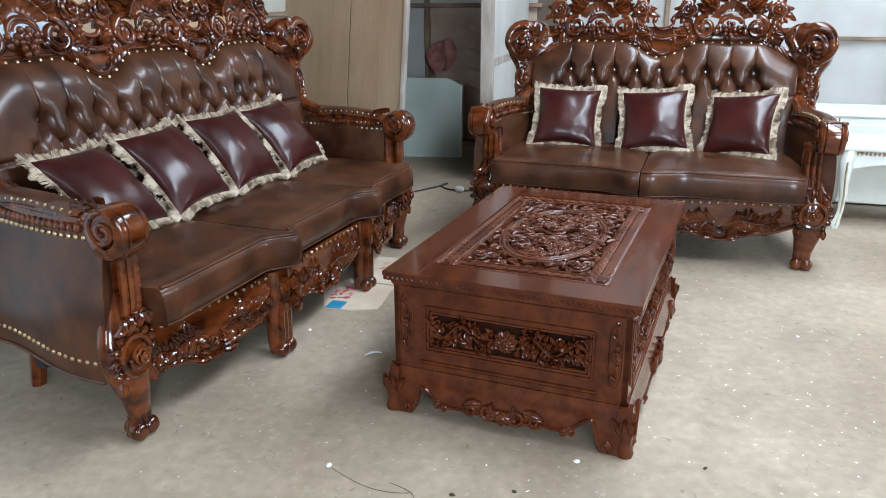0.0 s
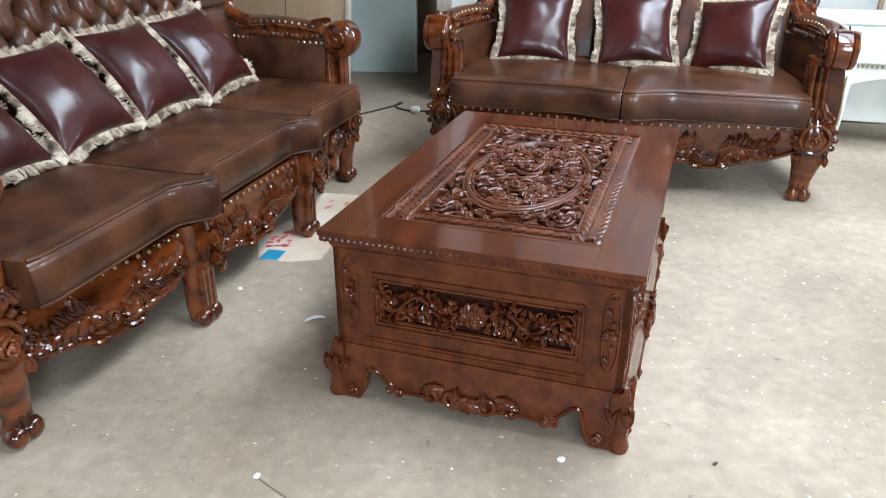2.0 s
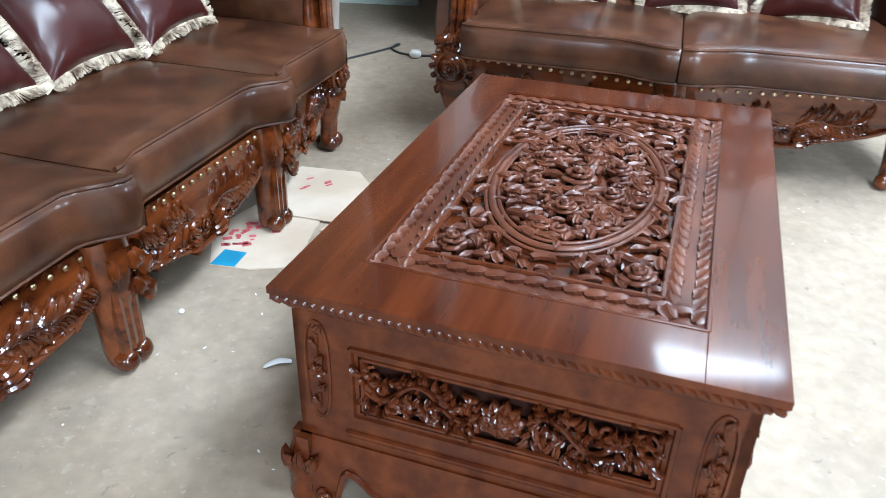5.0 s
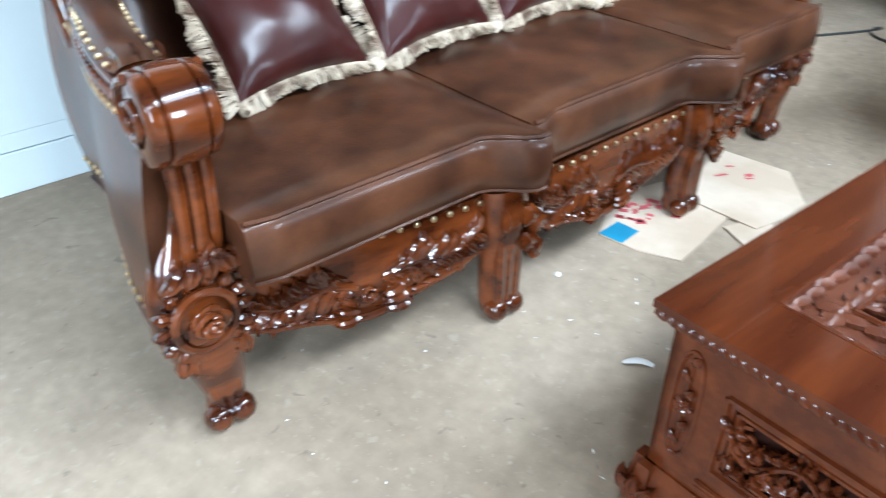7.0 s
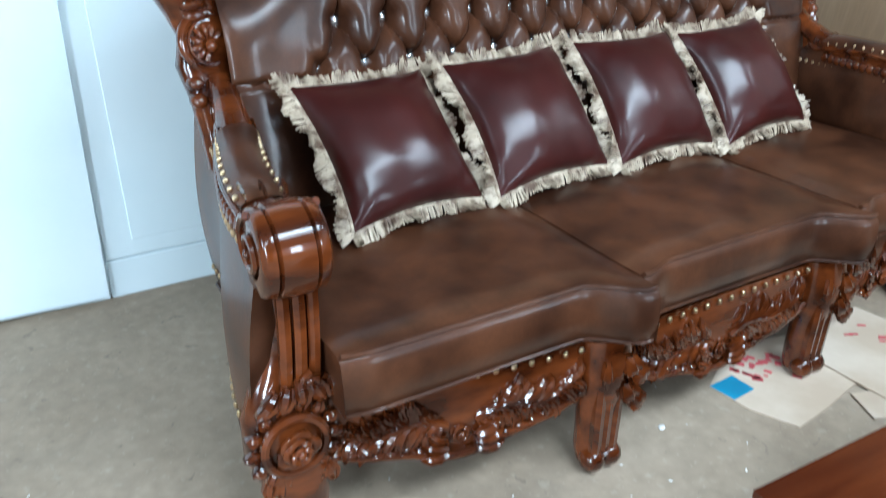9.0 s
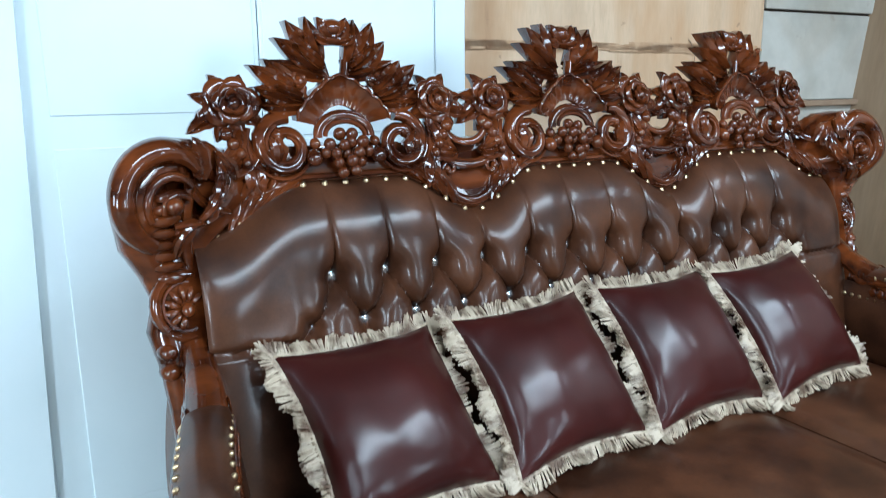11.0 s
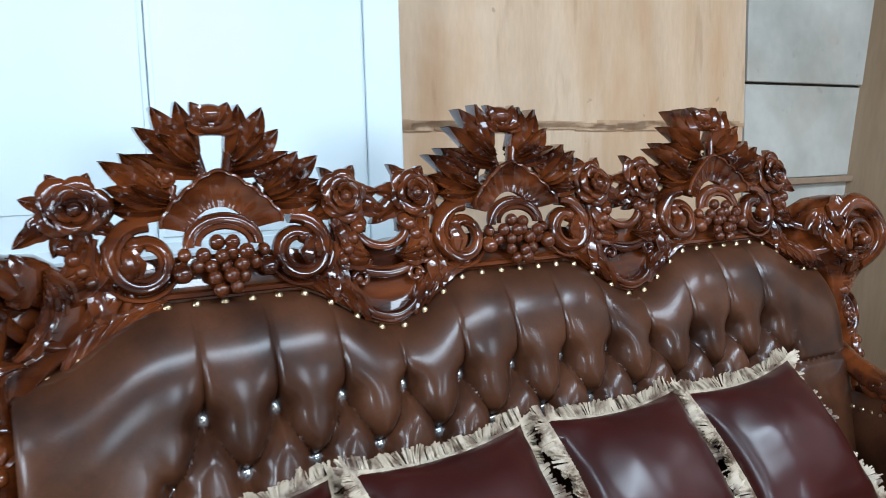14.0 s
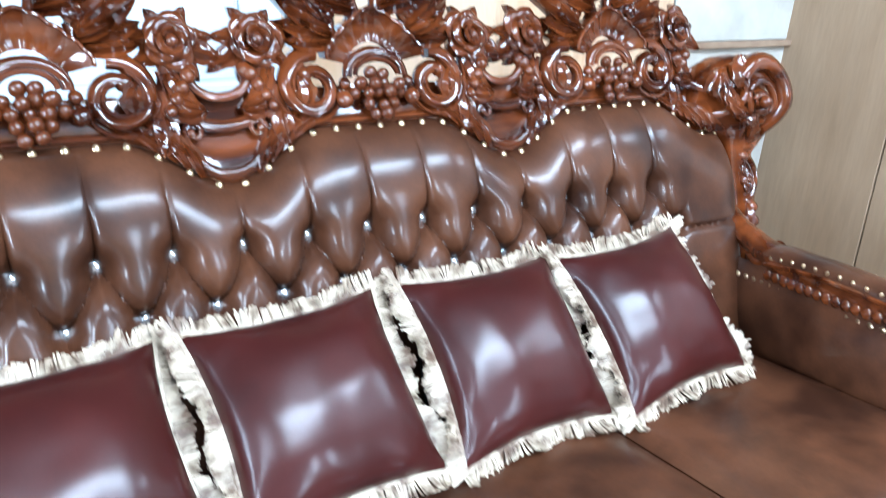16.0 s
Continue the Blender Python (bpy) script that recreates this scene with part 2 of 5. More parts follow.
# ---------- mesh helpers ----------
class Shape:
    """Collects vertices and faces, then becomes one mesh."""

    def __init__(self, m=None):
        self.v, self.f, self.m = [], [], m or Matrix()

    def add(self, verts, faces):
        k = len(self.v)
        self.v.extend(verts)
        self.f.extend([tuple(k + i for i in f) for f in faces])
        return self

    def grid(self, rows, close=False):
        w = len(rows[0])
        flat = [p for r in rows for p in r]
        faces = []
        for i in range(len(rows) - 1):
            for j in range(w if close else w - 1):
                j2 = (j + 1) % w
                faces.append((i * w + j, i * w + j2, (i + 1) * w + j2, (i + 1) * w + j))
        return self.add(flat, faces)

    def box(self, c, s, bev=0.0, rot=None):
        x, y, z = (v / 2 for v in s)
        b = min(bev, x * 0.9, y * 0.9, z * 0.9)
        if b <= 0:
            vs = [(i * x, j * y, k * z) for i in (-1, 1) for j in (-1, 1) for k in (-1, 1)]
            fs = [(0, 1, 3, 2), (4, 6, 7, 5), (0, 4, 5, 1), (2, 3, 7, 6), (0, 2, 6, 4), (1, 5, 7, 3)]
        else:
            at, vs, fs = {}, [], []
            sg = [(i, j, k) for i in (-1, 1) for j in (-1, 1) for k in (-1, 1)]
            for i, j, k in sg:
                for ax in range(3):
                    at[i, j, k, ax] = len(vs)
                    vs.append(tuple(q * (h if n == ax else h - b) for n, (q, h) in enumerate(zip((i, j, k), (x, y, z)))))
                fs.append(tuple(at[i, j, k, ax] for ax in range(3)))
            for ax in range(3):
                o1, o2 = (ax + 1) % 3, (ax + 2) % 3
                for e in (-1, 1):
                    quad = []
                    for p, q in ((-1, -1), (1, -1), (1, 1), (-1, 1)):
                        key = [0, 0, 0]
                        key[ax], key[o1], key[o2] = e, p, q
                        quad.append(at[(*key, ax)])
                    fs.append(tuple(quad))
                    for e2 in (-1, 1):
                        key = [0, 0, 0]
                        key[o1], key[o2] = e, e2
                        lo, hi = list(key), list(key)
                        lo[ax], hi[ax] = -1, 1
                        fs.append((at[(*lo, o1)], at[(*hi, o1)], at[(*hi, o2)], at[(*lo, o2)]))
        mm = Matrix.Translation(c) @ (rot if rot else Matrix())
        return self.add([tuple(mm @ Vector(p)) for p in vs], fs)

    def sweep(self, pts, rad, n=8, flat=1.0, up=(0, 1, 0), cap=True):
        """A rounded strip along pts; flat squeezes it along up."""
        up = Vector(up)
        pts = [Vector(p) for p in pts]
        if isinstance(rad, (int, float)):
            rad = [rad] * len(pts)
        rows = []
        for i, p in enumerate(pts):
            d = (pts[min(i + 1, len(pts) - 1)] - pts[max(i - 1, 0)])
            d = d.normalized() if d.length > 1e-9 else Vector((1, 0, 0))
            side = d.cross(up)
            side = side.normalized() if side.length > 1e-4 else Vector((1, 0, 0))
            top = side.cross(d).normalized()
            rows.append([tuple(p + side * (math.cos(a) * rad[i]) + top * (math.sin(a) * rad[i] * flat)) for a in (2 * math.pi * k / n for k in range(n))])
        self.grid(rows, close=True)
        if cap:
            k = len(self.v) - n * len(rows)
            self.f += [tuple(range(k + n - 1, k - 1, -1)), tuple(range(len(self.v) - n, len(self.v)))]
        return self

    def ball(self, c, r, squash=(1, 1, 1), seg=8, rings=5):
        rows = []
        for i in range(rings + 1):
            th = math.pi * i / rings
            rows.append([(c[0] + r * squash[0] * math.sin(th) * math.cos(a), c[1] + r * squash[1] * math.sin(th) * math.sin(a), c[2] + r * squash[2] * math.cos(th))
                         for a in (2 * math.pi * k / seg for k in range(seg))])
        return self.grid(rows, close=True)

    def lathe(self, c, prof, seg=16):
        rows = [[(c[0] + r * math.cos(a), c[1] + r * math.sin(a), c[2] + z) for a in (2 * math.pi * k / seg for k in range(seg))] for r, z in prof]
        return self.grid(rows, close=True)

    def spiral(self, c, r0, r1, a0, a1, w0, w1, y=0.0, n=26, flat=1.0, eye=True, seg=7):
        """A volute in the x-z plane: the strip runs from radius r0 at angle a0 to r1 at a1 (degrees)."""
        pts, rad = [], []
        for i in range(n):
            t = i / (n - 1)
            a, r = radians(a0 + (a1 - a0) * t), r0 + (r1 - r0) * t ** 0.8
            pts.append((c[0] + r * math.cos(a), y - 0.004 * t, c[1] + r * math.sin(a)))
            rad.append(w0 + (w1 - w0) * t)
        self.sweep(pts, rad, seg, flat)
        if eye:
            self.ball(pts[-1], w1 * 1.5)
        return self

    def leaf(self, x, z, ang, length, width, y=0.0, lift=0.012, curl=0.0, lobes=3, n=9, thick=0.006, serr=0.35, tip=0.0, blunt=False):
        """A carved leaf lying in the x-z plane and rising towards -y, with a ridge and toothed edges."""
        rows, back = [], []
        px, pz = x, z
        a = ang
        us = (-1, -0.55, 0, 0.55, 1)
        for i in range(n + 1):
            t = i / n
            w = width * 1.12 * math.sin(math.pi * (t * 0.80 + 0.20)) ** 0.85 if t < 0.999 else 0.0
            if blunt:
                w = width * (0.62 + 0.48 * t) * math.sqrt(max(0.0, 1 - t ** 5))
            tooth = (t * lobes) % 1.0
            w *= 1 + serr * (tooth - 0.5) if 0.05 < t < 0.97 else 1
            if i == n:
                w = width * 0.04
            ca, sa = math.cos(radians(a)), math.sin(radians(a))
            h = y - lift * math.sin(math.pi * (t * 0.8 + 0.1)) - tip * t * t
            row = []
            for u in us:
                sweepback = 0.25 * abs(u) * w
                ridge = thick * (0.9 - abs(u) * 0.5 - (0.55 if abs(u) == 0.55 else 0))
                row.append((px - sa * w * u + ca * sweepback, h - ridge, pz + ca * w * u + sa * sweepback))
            rows.append(row)
            px += ca * length / n
            pz += sa * length / n
            a += curl / n
        self.grid(rows)
        low = [[(p[0], p[1] + thick * (2.2 if abs(us[j]) < 1 else 1.6), p[2]) for j, p in enumerate(r)] for r in rows]
        self.grid([r[::-1] for r in low])
        for j in (0, 4):
            e = [r[j] for r in rows]
            g = [r[j] for r in low]
            self.grid([e, g] if j == 0 else [g, e])
        return self

    def rose(self, x, z, r, y=0.0, seed=0):
        """An open rose facing -y: three rings of cupped petals with rolled lips round a bud."""
        rng = random.Random(seed)
        for cnt, r0, r1, h0, h1, half, turn in ((5, 0.22, 1.02, 0.06, 0.36, 44, 0), (5, 0.16, 0.76, 0.26, 0.62, 46, 36), (4, 0.10, 0.47, 0.48, 0.84, 56, 15)):
            for k in range(cnt):
                a = 360 * k / cnt + turn + rng.uniform(-8, 8)
                big, up = rng.uniform(0.84, 1.14), rng.uniform(-0.08, 0.08)
                rows = []
                for v in (0, 0.3, 0.55, 0.75, 0.9, 1.0):
                    row = []
                    for u in (-1, -0.66, -0.33, 0, 0.33, 0.66, 1):
                        th = radians(a + u * half * (0.62 + 0.38 * math.sin(math.pi * v * 0.85)))
                        rad = r * (r0 + (r1 * big - r0) * v) * (1 - 0.16 * u * u * v)
                        h = r * (up * v + h0 + (h1 - h0) * math.sin(min(1.0, v * 1.2) * math.pi / 2) - 0.30 * max(0, v - 0.72) + 0.05 * u - 0.06 * u * u * v)
                        row.append((x + rad * math.cos(th), y - h, z + rad * math.sin(th)))
                    rows.append(row)
                self.grid(rows)
                self.grid([[(p[0], p[1] + r * 0.10, p[2]) for p in q] for q in rows])
                self.grid([rows[-1], [(p[0], p[1] + r * 0.10, p[2]) for p in rows[-1]]])
        self.ball((x, y - r * 0.62, z), r * 0.24)
        return self

    def fan(self, x, z, r0, r1, a0, a1, y, depth, ribs, n=None):
        """A dished, fluted shell in the x-z plane with a peaked, lobed lip."""
        n = n or ribs * 6
        rows = []
        for j in range(8):
            t = j / 7
            row = []
            for i in range(n + 1):
                s = i / n
                a = radians(a0 + (a1 - a0) * s)
                flute = abs(math.sin(math.pi * ribs * s))
                lip = r1 * (0.90 + 0.13 * bump(s, 0.5, 0.13) + 0.05 * bump(abs(s - 0.5), 0.46, 0.10) + 0.025 * flute)
                r = r0 + (lip - r0) * t
                h = y - depth * (0.25 + 0.75 * t ** 1.6) - 0.0035 * flute * (0.4 + 0.6 * t)
                row.append((x + r * math.cos(a), h, z + r * math.sin(a)))
            rows.append(row)
        self.grid(rows)
        back = [[(p[0], y + 0.012, p[2]) for p in r] for r in rows]
        self.grid(back)
        self.grid([rows[-1], back[-1]])
        self.sweep([(p[0], p[1] - 0.001, p[2]) for p in rows[-1]], 0.0038, 6)
        return self

    def plate(self, outline, y0, y1, bev=0.006):
        """A board sawn to an outline in the x-z plane, with eased edges."""
        n = len(outline)
        cx, cz = sum(q[0] for q in outline) / n, sum(q[1] for q in outline) / n
        inner = []
        for k in range(n):
            (ax, az), (bx, bz) = outline[k - 1], outline[(k + 1) % n]
            nx, nz = -(bz - az), bx - ax
            ln = math.hypot(nx, nz) or 1
            inner.append((outline[k][0] + nx / ln * bev, outline[k][1] + nz / ln * bev))
        area = sum(outline[k - 1][0] * outline[k][1] - outline[k][0] * outline[k - 1][1] for k in range(n))
        if area < 0:
            inner = [(2 * o[0] - q[0], 2 * o[1] - q[1]) for o, q in zip(outline, inner)]
        k0 = len(self.v)
        rings = [[(x, y0, z) for x, z in inner], [(x, y0 + bev, z) for x, z in outline], [(x, y1 - bev, z) for x, z in outline], [(x, y1, z) for x, z in inner]]
        self.grid(rings, close=True)
        self.f += [tuple(range(k0, k0 + n)), tuple(range(k0 + 4 * n - 1, k0 + 3 * n - 1, -1))]
        return self

    def slab(self, xs, lo, hi, y0, y1, nz=1, bevel=0.0):
        """A board: columns xs with bottom lo(x) and top hi(x), front at y0(x, z), back at y1(x, z)."""
        fr, bk = [], []
        for x in xs:
            zs = [lo(x) + (hi(x) - lo(x)) * k / nz for k in range(nz + 1)]
            fr.append([(x, y0(x, z), z) for z in zs])
            bk.append([(x, y1(x, z), z) for z in zs])
        self.grid(fr)
        self.grid([r[::-1] for r in bk])
        self.grid([[r[-1] for r in fr], [r[-1] for r in bk]])
        self.grid([[r[0] for r in bk], [r[0] for r in fr]])
        self.grid([fr[0], bk[0]])
        self.grid([bk[-1], fr[-1]])
        return self

    def mesh(self, name, mat, smooth=True):
        me = bpy.data.meshes.new(name)
        me.from_pydata([tuple(self.m @ Vector(p)) for p in self.v], [], self.f)
        if smooth:
            me.polygons.foreach_set("use_smooth", [True] * len(me.polygons))
        bm = bmesh.new()
        bm.from_mesh(me)
        bmesh.ops.remove_doubles(bm, verts=bm.verts, dist=1e-5)
        bmesh.ops.recalc_face_normals(bm, faces=bm.faces)
        if smooth:
            for e in bm.edges:
                if len(e.link_faces) == 2 and e.calc_face_angle(0) > radians(48):
                    e.smooth = False
        bm.to_mesh(me)
        bm.free()
        me.materials.append(mat)
        return me


def part(name, shape, mat, parent, label="", smooth=True, m=None, kind=""):
    ob = new(name, shape.mesh(name, mat, smooth))
    ob.parent = parent
    if m is not None:
        ob.matrix_local = m
    return tagged(ob, label, kind=kind)


def thing(name, label, category, m, group="", kind=""):
    ob = new(name)
    ob.empty_display_size = 0.1
    ob.matrix_world = m
    return tagged(ob, label, category, group, kind)


def solid(name, shape, mat, label, category, m=None, group="", kind="", smooth=True):
    ob = new(name, shape.mesh(name, mat, smooth))
    if m is not None:
        ob.matrix_world = m
    return tagged(ob, label, category, group, kind)


def smoothstep(a, b, x):
    t = min(1, max(0, (x - a) / (b - a)))
    return t * t * (3 - 2 * t)


def bump(x, c, w):
    return math.exp(-((x - c) / w) ** 2)


def spread(a, b, n):
    return [a + (b - a) * i / (n - 1) for i in range(n)]


# ---------- the large structure ----------
SOFA = pose(-0.424, 3.257, 0, 0, 0, 75)
LOVE = pose(1.095, 4.22, 0, 0, 0, -13.6)
TBL = pose(0.6005, 2.973, 0, 0, 0, -16.6)

fl = Shape()
fl.grid([[(x, y, 0.0) for x in spread(-4.2, 6.5, 40)] for y in spread(-4.2, 9.2, 48)])
floor = solid("floor", fl, FLOOR, "worn beige concrete workshop floor with chips and stains", "floor", kind="structure")

# western wall behind the long sofa, in the sofa's own directions: y = 1.51 is its face
west = thing("wall_west", "plywood and grey board sheathing on a workshop wall", "wall", SOFA, kind="structure")
part("backing", Shape().box((0.0, 1.62, 2.0), (14.0, 0.12, 4.0)), DARKWALL, west, smooth=False)
for x0, x1, mat in ((-5.5, -3.06, PLY), (-3.05, -1.61, PLY), (-1.60, -0.31, PLY), (-0.30, 1.72, PLY)):
    part("sheet", Shape().box(((x0 + x1) / 2, 1.525, 0.72), (x1 - x0, 0.03, 1.43), 0.003), mat, west, smooth=False)
    part("sheet", Shape().box(((x0 + x1) / 2, 1.522, 2.70), (x1 - x0, 0.036, 2.52), 0.003), mat, west, smooth=False)
for x0, x1, z0, z1 in ((1.735, 2.60, 0.0, 1.18), (1.735, 2.60, 1.21, 1.60), (1.735, 2.60, 1.61, 4.0)):
    part("sheet", Shape().box(((x0 + x1) / 2, 1.53 if z0 < 1.5 else 1.52, (z0 + z1) / 2), (x1 - x0, 0.03, z1 - z0), 0.003), BOARD, west, smooth=False)
part("batten", Shape().box((2.17, 1.50, 1.195), (0.86, 0.03, 0.028), 0.004), BATTEN, west, smooth=False)
st = Shape()
rng = random.Random(3)
for k in range(80):
    x = rng.uniform(0.1, 1.7)
    st.box((x, 1.5045, 1.435 + rng.uniform(-0.012, 0.012)), (rng.uniform(0.05, 0.22), 0.003, rng.uniform(0.004, 0.022)))
st.box((0.71, 1.512, 1.436), (2.0, 0.014, 0.016))
part("rust_line", st, RUST, west, "rusty water stain along the seam", smooth=False, kind="stuff")
sq = Shape()
sq.sweep([(1.27 + 0.05 * math.sin(t * 5.2) * (1 - 0.4 * t), 1.499, 1.42 - 0.19 * t + 0.05 * math.cos(t * 7)) for t in spread(0, 1, 26)], 0.0022, 5)
part("pencil_curl", sq, BATTEN, west, "thin dark wire curl on the board")

# plywood screen that stands square to that wall
pan = thing("wall_screen", "tall weathered plywood panel with a battened edge", "wall", pose(-0.82, 5.66, 0, -10, 0, -15), kind="structure")
for x0, x1 in ((-0.52, 0.02), (0.026, 0.44)):
    part("sheet", Shape().box(((x0 + x1) / 2, 0.0, 1.6), (x1 - x0, 0.02, 3.2), 0.003), PLYGREY, pan, smooth=False)
part("batten", Shape().box((0.455, -0.006, 1.6), (0.03, 0.045, 3.2), 0.004), LIMED, pan, smooth=False)

# north side: dark sheathing with grey boards, then dusty sheets on battens
north = thing("wall_north", "dusty sheet-clad workshop wall with thin wooden battens", "wall", pose(0.5, 7.4, 0, 0, 0, -13.6), kind="structure")
part("backing", Shape().box((1.0, 0.10, 2.0), (11.0, 0.12, 4.0)), DARKWALL, north, smooth=False)
nr = random.Random(8)
for i, x in enumerate(spread(0.35, 5.6, 7)):
    for z0, z1 in ((0.0, 0.98), (1.0, 2.1), (2.12, 4.0)):
        sh = Shape()
        sh.grid([[(x + u, 0.012 * math.sin(7 * u + 3 * v + i) + 0.008 * nr.uniform(-1, 1), z0 + (z1 - z0) * v) for u in spread(0.0, 0.865, 9)] for v in spread(0, 1, 9)])
        part("sheet", sh, SHEET, north)
    part("batten", Shape().box((x - 0.005, -0.03, 2.0), (0.035, 0.03, 4.0), 0.004), BATTEN, north, smooth=False)
for z in (0.99, 2.11):
    part("batten", Shape().box((3.2, -0.032, z), (6.0, 0.034, 0.03), 0.004), BATTEN, north, smooth=False)
for x0, x1, z0, z1 in ((-1.25, -0.95, 0.02, 1.22), (-0.91, 0.1, 0.02, 1.22), (-1.25, -0.95, 1.26, 2.2), (-0.91, 0.1, 1.26, 2.2)):
    sh = Shape()
    sh.grid([[(x, 0.02 + 0.02 * math.sin(5 * x + 6 * z), z) for x in spread(x0, x1, 8)] for z in spread(z0, z1, 8)])
    part("sheet", sh, SHEET if z0 > 1 or x0 < -1 else TARP, north)
part("batten", Shape().box((-0.6, 0.0, 1.24), (1.5, 0.04, 0.035), 0.004), BATTEN, north, smooth=False)
part("batten", Shape().box((-0.93, 0.0, 1.6), (0.04, 0.04, 3.2), 0.004), BATTEN, north, smooth=False)
for k in range(4):
    part("fold", Shape().sweep([(-0.52 + 0.6 * t, -0.01 - 0.02 * math.sin(3 * t), 1.05 - 0.17 * k - 0.22 * t) for t in spread(0, 1, 10)], 0.022, 6, 0.5), TARP, north)

# open framed partition, whitewashed
pt = thing("partition", "whitewashed timber stud partition with boarding", "partition", pose(0.23, 5.85, 0, 0, 0, 80), kind="structure")
part("post", Shape().box((0.0, 0.0, 1.5), (0.06, 0.09, 3.0), 0.004), LIMED, pt, smooth=False)
for x in (0.52, 1.02, 1.5):
    part("post", Shape().box((x, 0.0, 1.5), (0.05, 0.06, 3.0), 0.004), LIMED, pt, smooth=False)
for z in (0.86, 1.75):
    part("rail", Shape().box((0.78, -0.012, z), (1.48, 0.05, 0.06), 0.004), LIMED, pt, smooth=False)
for z0, z1 in ((0.0, 0.83), (0.89, 1.72), (1.78, 3.0)):
    part("boarding", Shape().box((0.78, -0.03, (z0 + z1) / 2), (1.46, 0.012, z1 - z0)), SHEET, pt, smooth=False)

# unseen walls added to close the workshop, dark to cut bounce, with gate openings
for nm, boxes in (("wall_east", [((6.5, -3.0, 2.0), (0.12, 2.6, 4.0)), ((6.5, 7.0, 2.0), (0.12, 4.0, 4.0)), ((6.5, 1.65, 3.65), (0.12, 6.7, 0.7))]),
                  ("wall_south", [((-3.05, -4.0, 2.0), (2.4, 0.12, 4.0)), ((0.55, -4.0, 2.0), (1.8, 0.12, 4.0)), ((4.6, -4.0, 2.0), (4.0, 0.12, 4.0)), ((0.4, -4.0, 3.6), (4.5, 0.12, 0.8))]),
                  ("wall_far_west", [((-4.2, -1.0, 2.0), (0.12, 6.0, 4.0))]), ("wall_back", [((0.8, 9.0, 2.0), (11.4, 0.12, 4.0))])):
    sh = Shape()
    for c, d in boxes:
        sh.box(c, d)
    solid(nm, sh, DARKWALL, "unseen plain dark board wall added to close the workshop", "wall", kind="structure", smooth=False)
# roof out of view, added dark to keep ambient light down
ce = Shape()
for x0, x1, y0, y1 in ((-4.3, 1.70, -4.1, 9.1), (2.40, 2.45, -4.1, 9.1), (3.15, 6.6, -4.1, 9.1), (1.70, 2.40, -4.1, -2.85), (1.70, 2.40, -0.35, 0.92), (1.70, 2.40, 7.12, 9.1),
                       (2.45, 3.15, -4.1, 0.92), (2.45, 3.15, 7.12, 9.1)):
    ce.box(((x0 + x1) / 2, (y0 + y1) / 2, 4.04), (x1 - x0, y1 - y0, 0.06))
solid("ceiling", ce, ROOF, "unseen grey sheet roof added over the workshop, with long roof lights", "ceiling", kind="structure", smooth=False)


# ---------- white wardrobe units behind the sofa ----------
def panel_door(parent, x0, x1, y, a, b, fields):
    """A leaf with thin raised fields a to b between the given heights."""
    d = part("door", Shape().box(((x0 + x1) / 2, y, 1.29), (x1 - x0, 0.022, 2.31), 0.002), WHITE, parent, smooth=False)
    for c, e in fields:
        part("field", Shape().box(((a + b) / 2, y - 0.012, (c + e) / 2), (b - a, 0.006, e - c), 0.0025), WHITE, d, smooth=False)
    return d


wd = thing("wardrobe", "tall white lacquered wardrobe with panelled doors", "wardrobe", SOFA @ pose(-0.548, 1.262, 0))
part("carcass", Shape().box((-0.0225, 0.14, 1.25), (1.265, 0.24, 2.5), 0.003), WHITE, wd, smooth=False)
part("plinth", Shape().box((-0.0225, 0.012, 0.065), (1.265, 0.03, 0.13), 0.004), WHITE, wd, smooth=False)
panel_door(wd, -0.650, -0.0425, 0.006, -0.565, -0.055, ((0.19, 1.155), (1.235, 2.40)))
panel_door(wd, -0.0395, 0.50, 0.006, -0.030, 0.494, ((0.19, 1.155), (1.165, 2.40)))
part("end_stile", Shape().box((0.557, 0.008, 1.32), (0.105, 0.02, 2.36), 0.003), WHITE, wd, smooth=False)
wd2 = thing("wardrobe", "white lacquered wardrobe end with a smooth flush door", "wardrobe", SOFA @ pose(-1.936, 1.238, 0.026, 0, 2, 0))
part("carcass", Shape().box((0.0, 0.14, 1.25), (1.46, 0.24, 2.5), 0.003), WHITE, wd2, smooth=False)
for x0, x1 in ((-0.72, -0.005), (0.005, 0.725)):
    part("door", Shape().box(((x0 + x1) / 2, 0.008, 1.26), (x1 - x0, 0.024, 2.48), 0.002), WHITE, wd2, smooth=False)


# ---------- carved sofas ----------
def back_y(z):
    return 0.70 + 0.26 * (z - 0.9)


def lean(shape, dx=0.0, dz=0.0):
    """Lays a carving made in the x-z plane onto the sloping back."""
    shape.v = [(p[0] + dx, p[1] + back_y(p[2] - dz), p[2] - dz) for p in shape.v]
    return shape


PLUME = ((0.026, 1.322, 0.138, 1.358, 0.0155, 0), (0.029, 1.332, 0.126, 1.402, 0.0185, 0), (0.031, 1.344, 0.098, 1.442, 0.0190, 0), (0.032, 1.352, 0.054, 1.448, 0.0160, 0),
         (0.031, 1.340, 0.092, 1.392, 0.0105, 1))
SIDE_PLUME = ((0.080, 1.264, 0.184, 1.264, 0.0160, 0), (0.080, 1.272, 0.190, 1.302, 0.0180, 0), (0.085, 1.282, 0.190, 1.346, 0.0185, 0), (0.090, 1.290, 0.156, 1.358, 0.0165, 0),
              (0.086, 1.276, 0.150, 1.306, 0.0100, 1))


